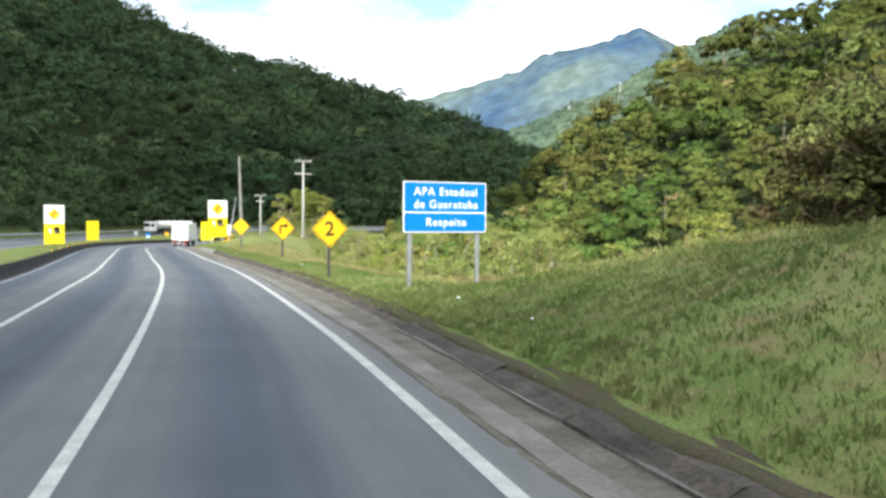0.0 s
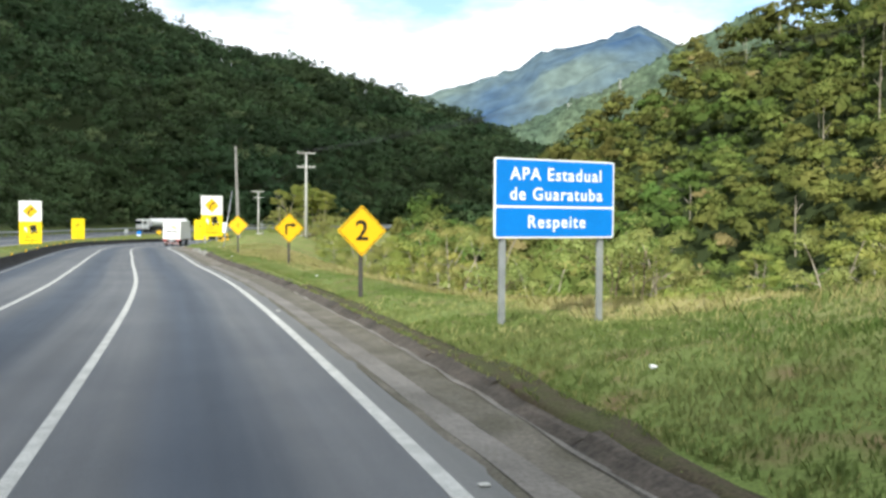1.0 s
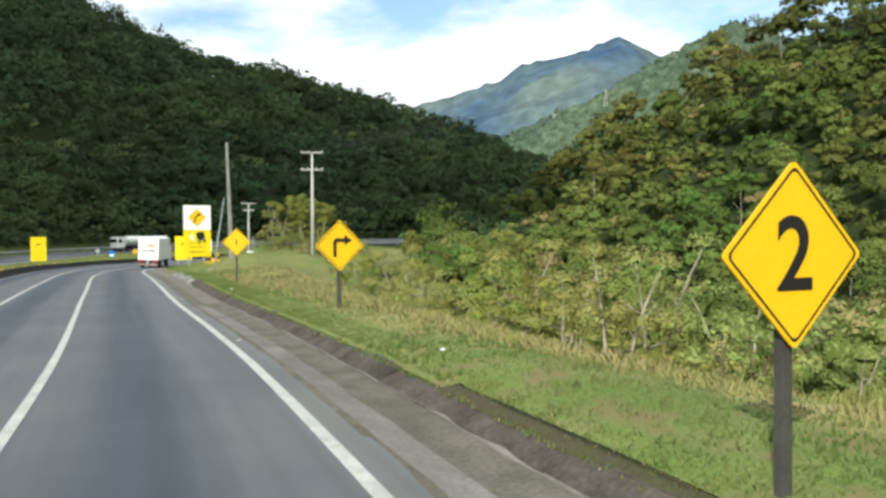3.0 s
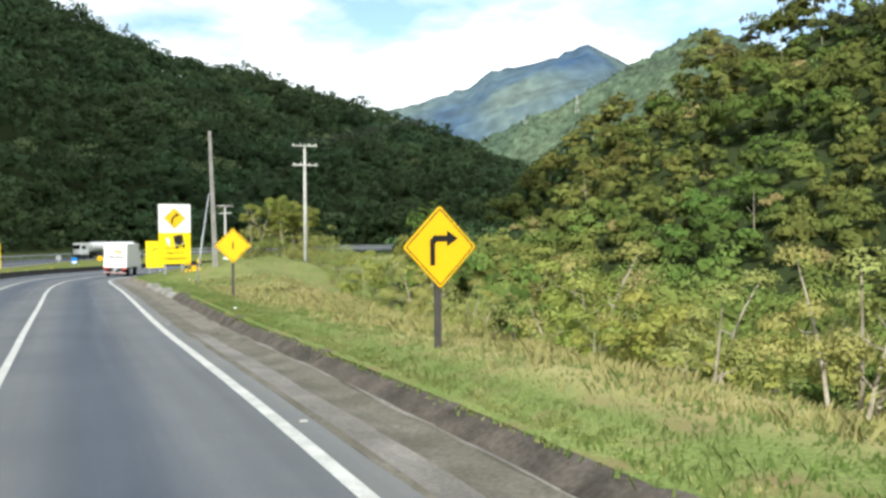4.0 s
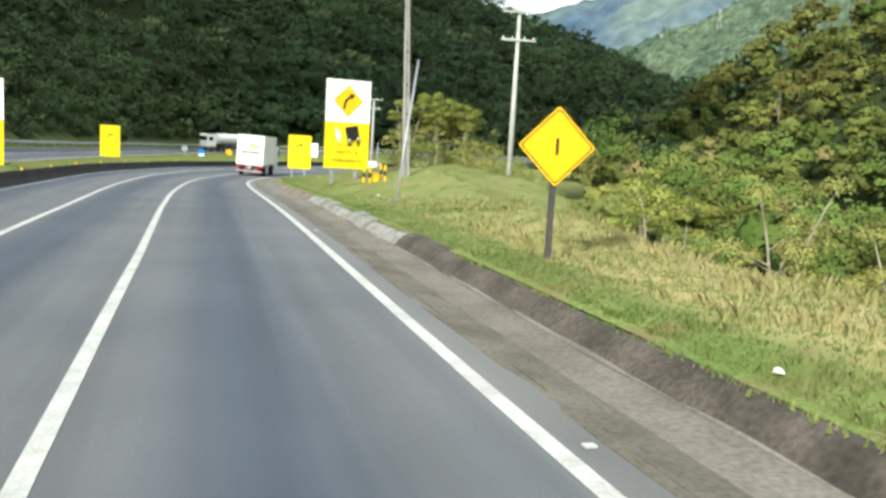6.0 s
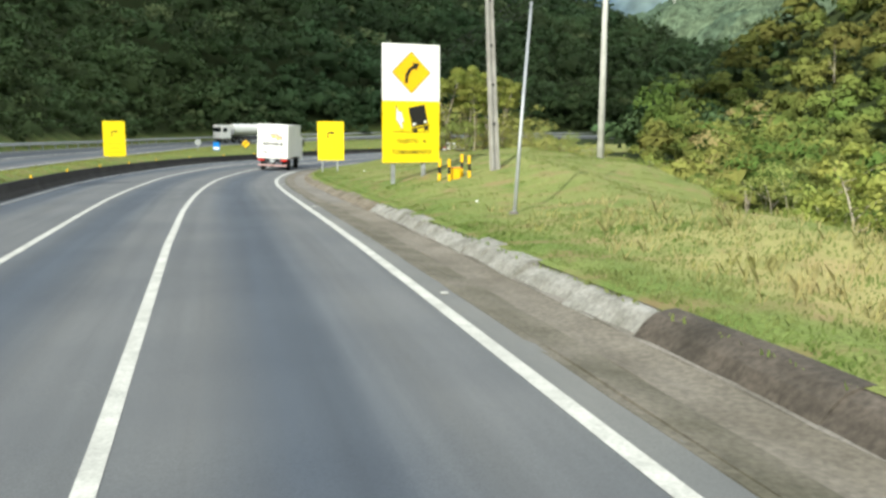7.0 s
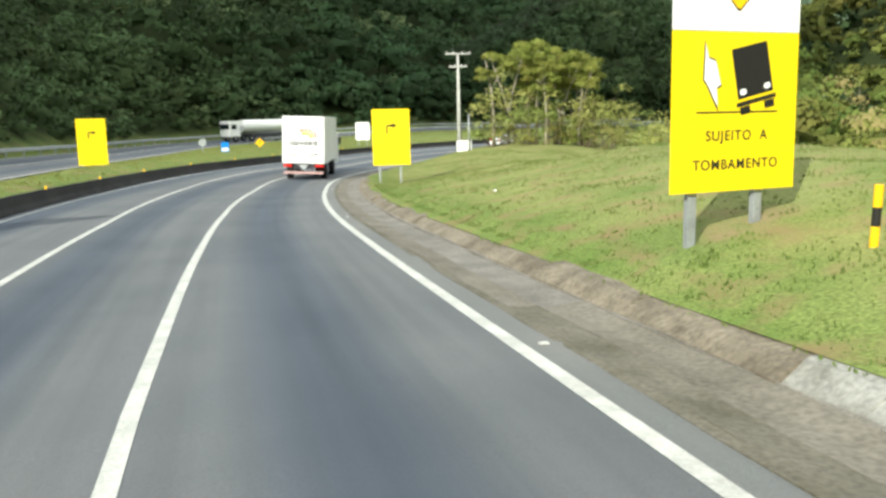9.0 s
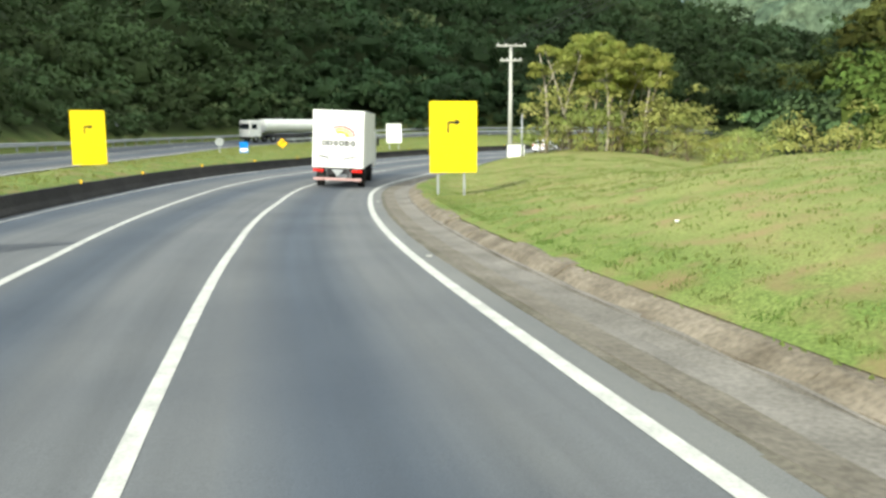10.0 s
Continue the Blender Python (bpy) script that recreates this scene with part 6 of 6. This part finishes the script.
# reflecting studs beside the edge line, delineators on the barrier, litter and broken kerb
stud = None
for k in range(int(np.argmax(EDGE[:, 1] > -2)), int(np.argmax(EDGE[:, 1] > 150)), 16):
    for o in (0.28,):
        if stud is None:
            bm = bmesh.new()
            box(bm, 0.1, 0.08, 0.02, 0, 0, 0, 0.005)
            stud = part("road_stud", bm, M_LINE)
            ob = tagged(stud, "small white reflecting stud on the asphalt", "road stud", "road studs")
        else:
            ob = tagged(new("road_stud", stud.data), "small white reflecting stud on the asphalt", "road stud", "road studs")
        p = EDGE[k] + EDGE_N[k] * o
        ob.matrix_basis = pose(p[0], p[1], EDGE_Z[k] - BANK[k] * o + 0.006, 0, 0, math.degrees(math.atan2(EDGE_N[k, 1], EDGE_N[k, 0])))
refl = None
for k in range(int(np.argmax(EDGE[:, 1] > 60)), int(np.argmax(EDGE[:, 1] > 200)), 7):
    if refl is None:
        bm = bmesh.new()
        box(bm, 0.08, 0.04, 0.14, 0, 0, 0, 0.01)
        refl = part("delineator", bm, M_YELLOW)
        ob = refl
    else:
        ob = new("delineator", refl.data)
    tagged(ob, "small yellow delineator on top of the barrier", "delineator", "barrier delineators")
    p = EDGE[k] + EDGE_N[k] * -10.4
    ob.matrix_basis = pose(p[0], p[1], EDGE_Z[k] + BANK[k] * 10.4 + 0.55, 0, 0, math.degrees(math.atan2(EDGE_N[k, 1], EDGE_N[k, 0])))


def lump(r, size):
    bm = bmesh.new()
    bmesh.ops.create_icosphere(bm, subdivisions=1, radius=size)
    for v in bm.verts:
        v.co = Vector((v.co.x * r.uniform(0.7, 1.3), v.co.y * r.uniform(0.7, 1.3), v.co.z * r.uniform(0.4, 0.8)))
    return bm


r_ = random.Random(9)
for x, y in ((-23.38, 85.25), (-30.3, 103.4), (3.3, 12.9), (-15.4, 60.6), (-6.2, 39.5), (1.9, 17.5)):
    ob = part("litter", lump(r_, r_.uniform(0.04, 0.065)), M_WHITE)
    ob.matrix_basis = pose(x, y, gz(x, y) + 0.04, 0, 0, r_.uniform(0, 360))
    tagged(ob, "scrap of white litter lying in the grass", "litter", "litter in the grass")
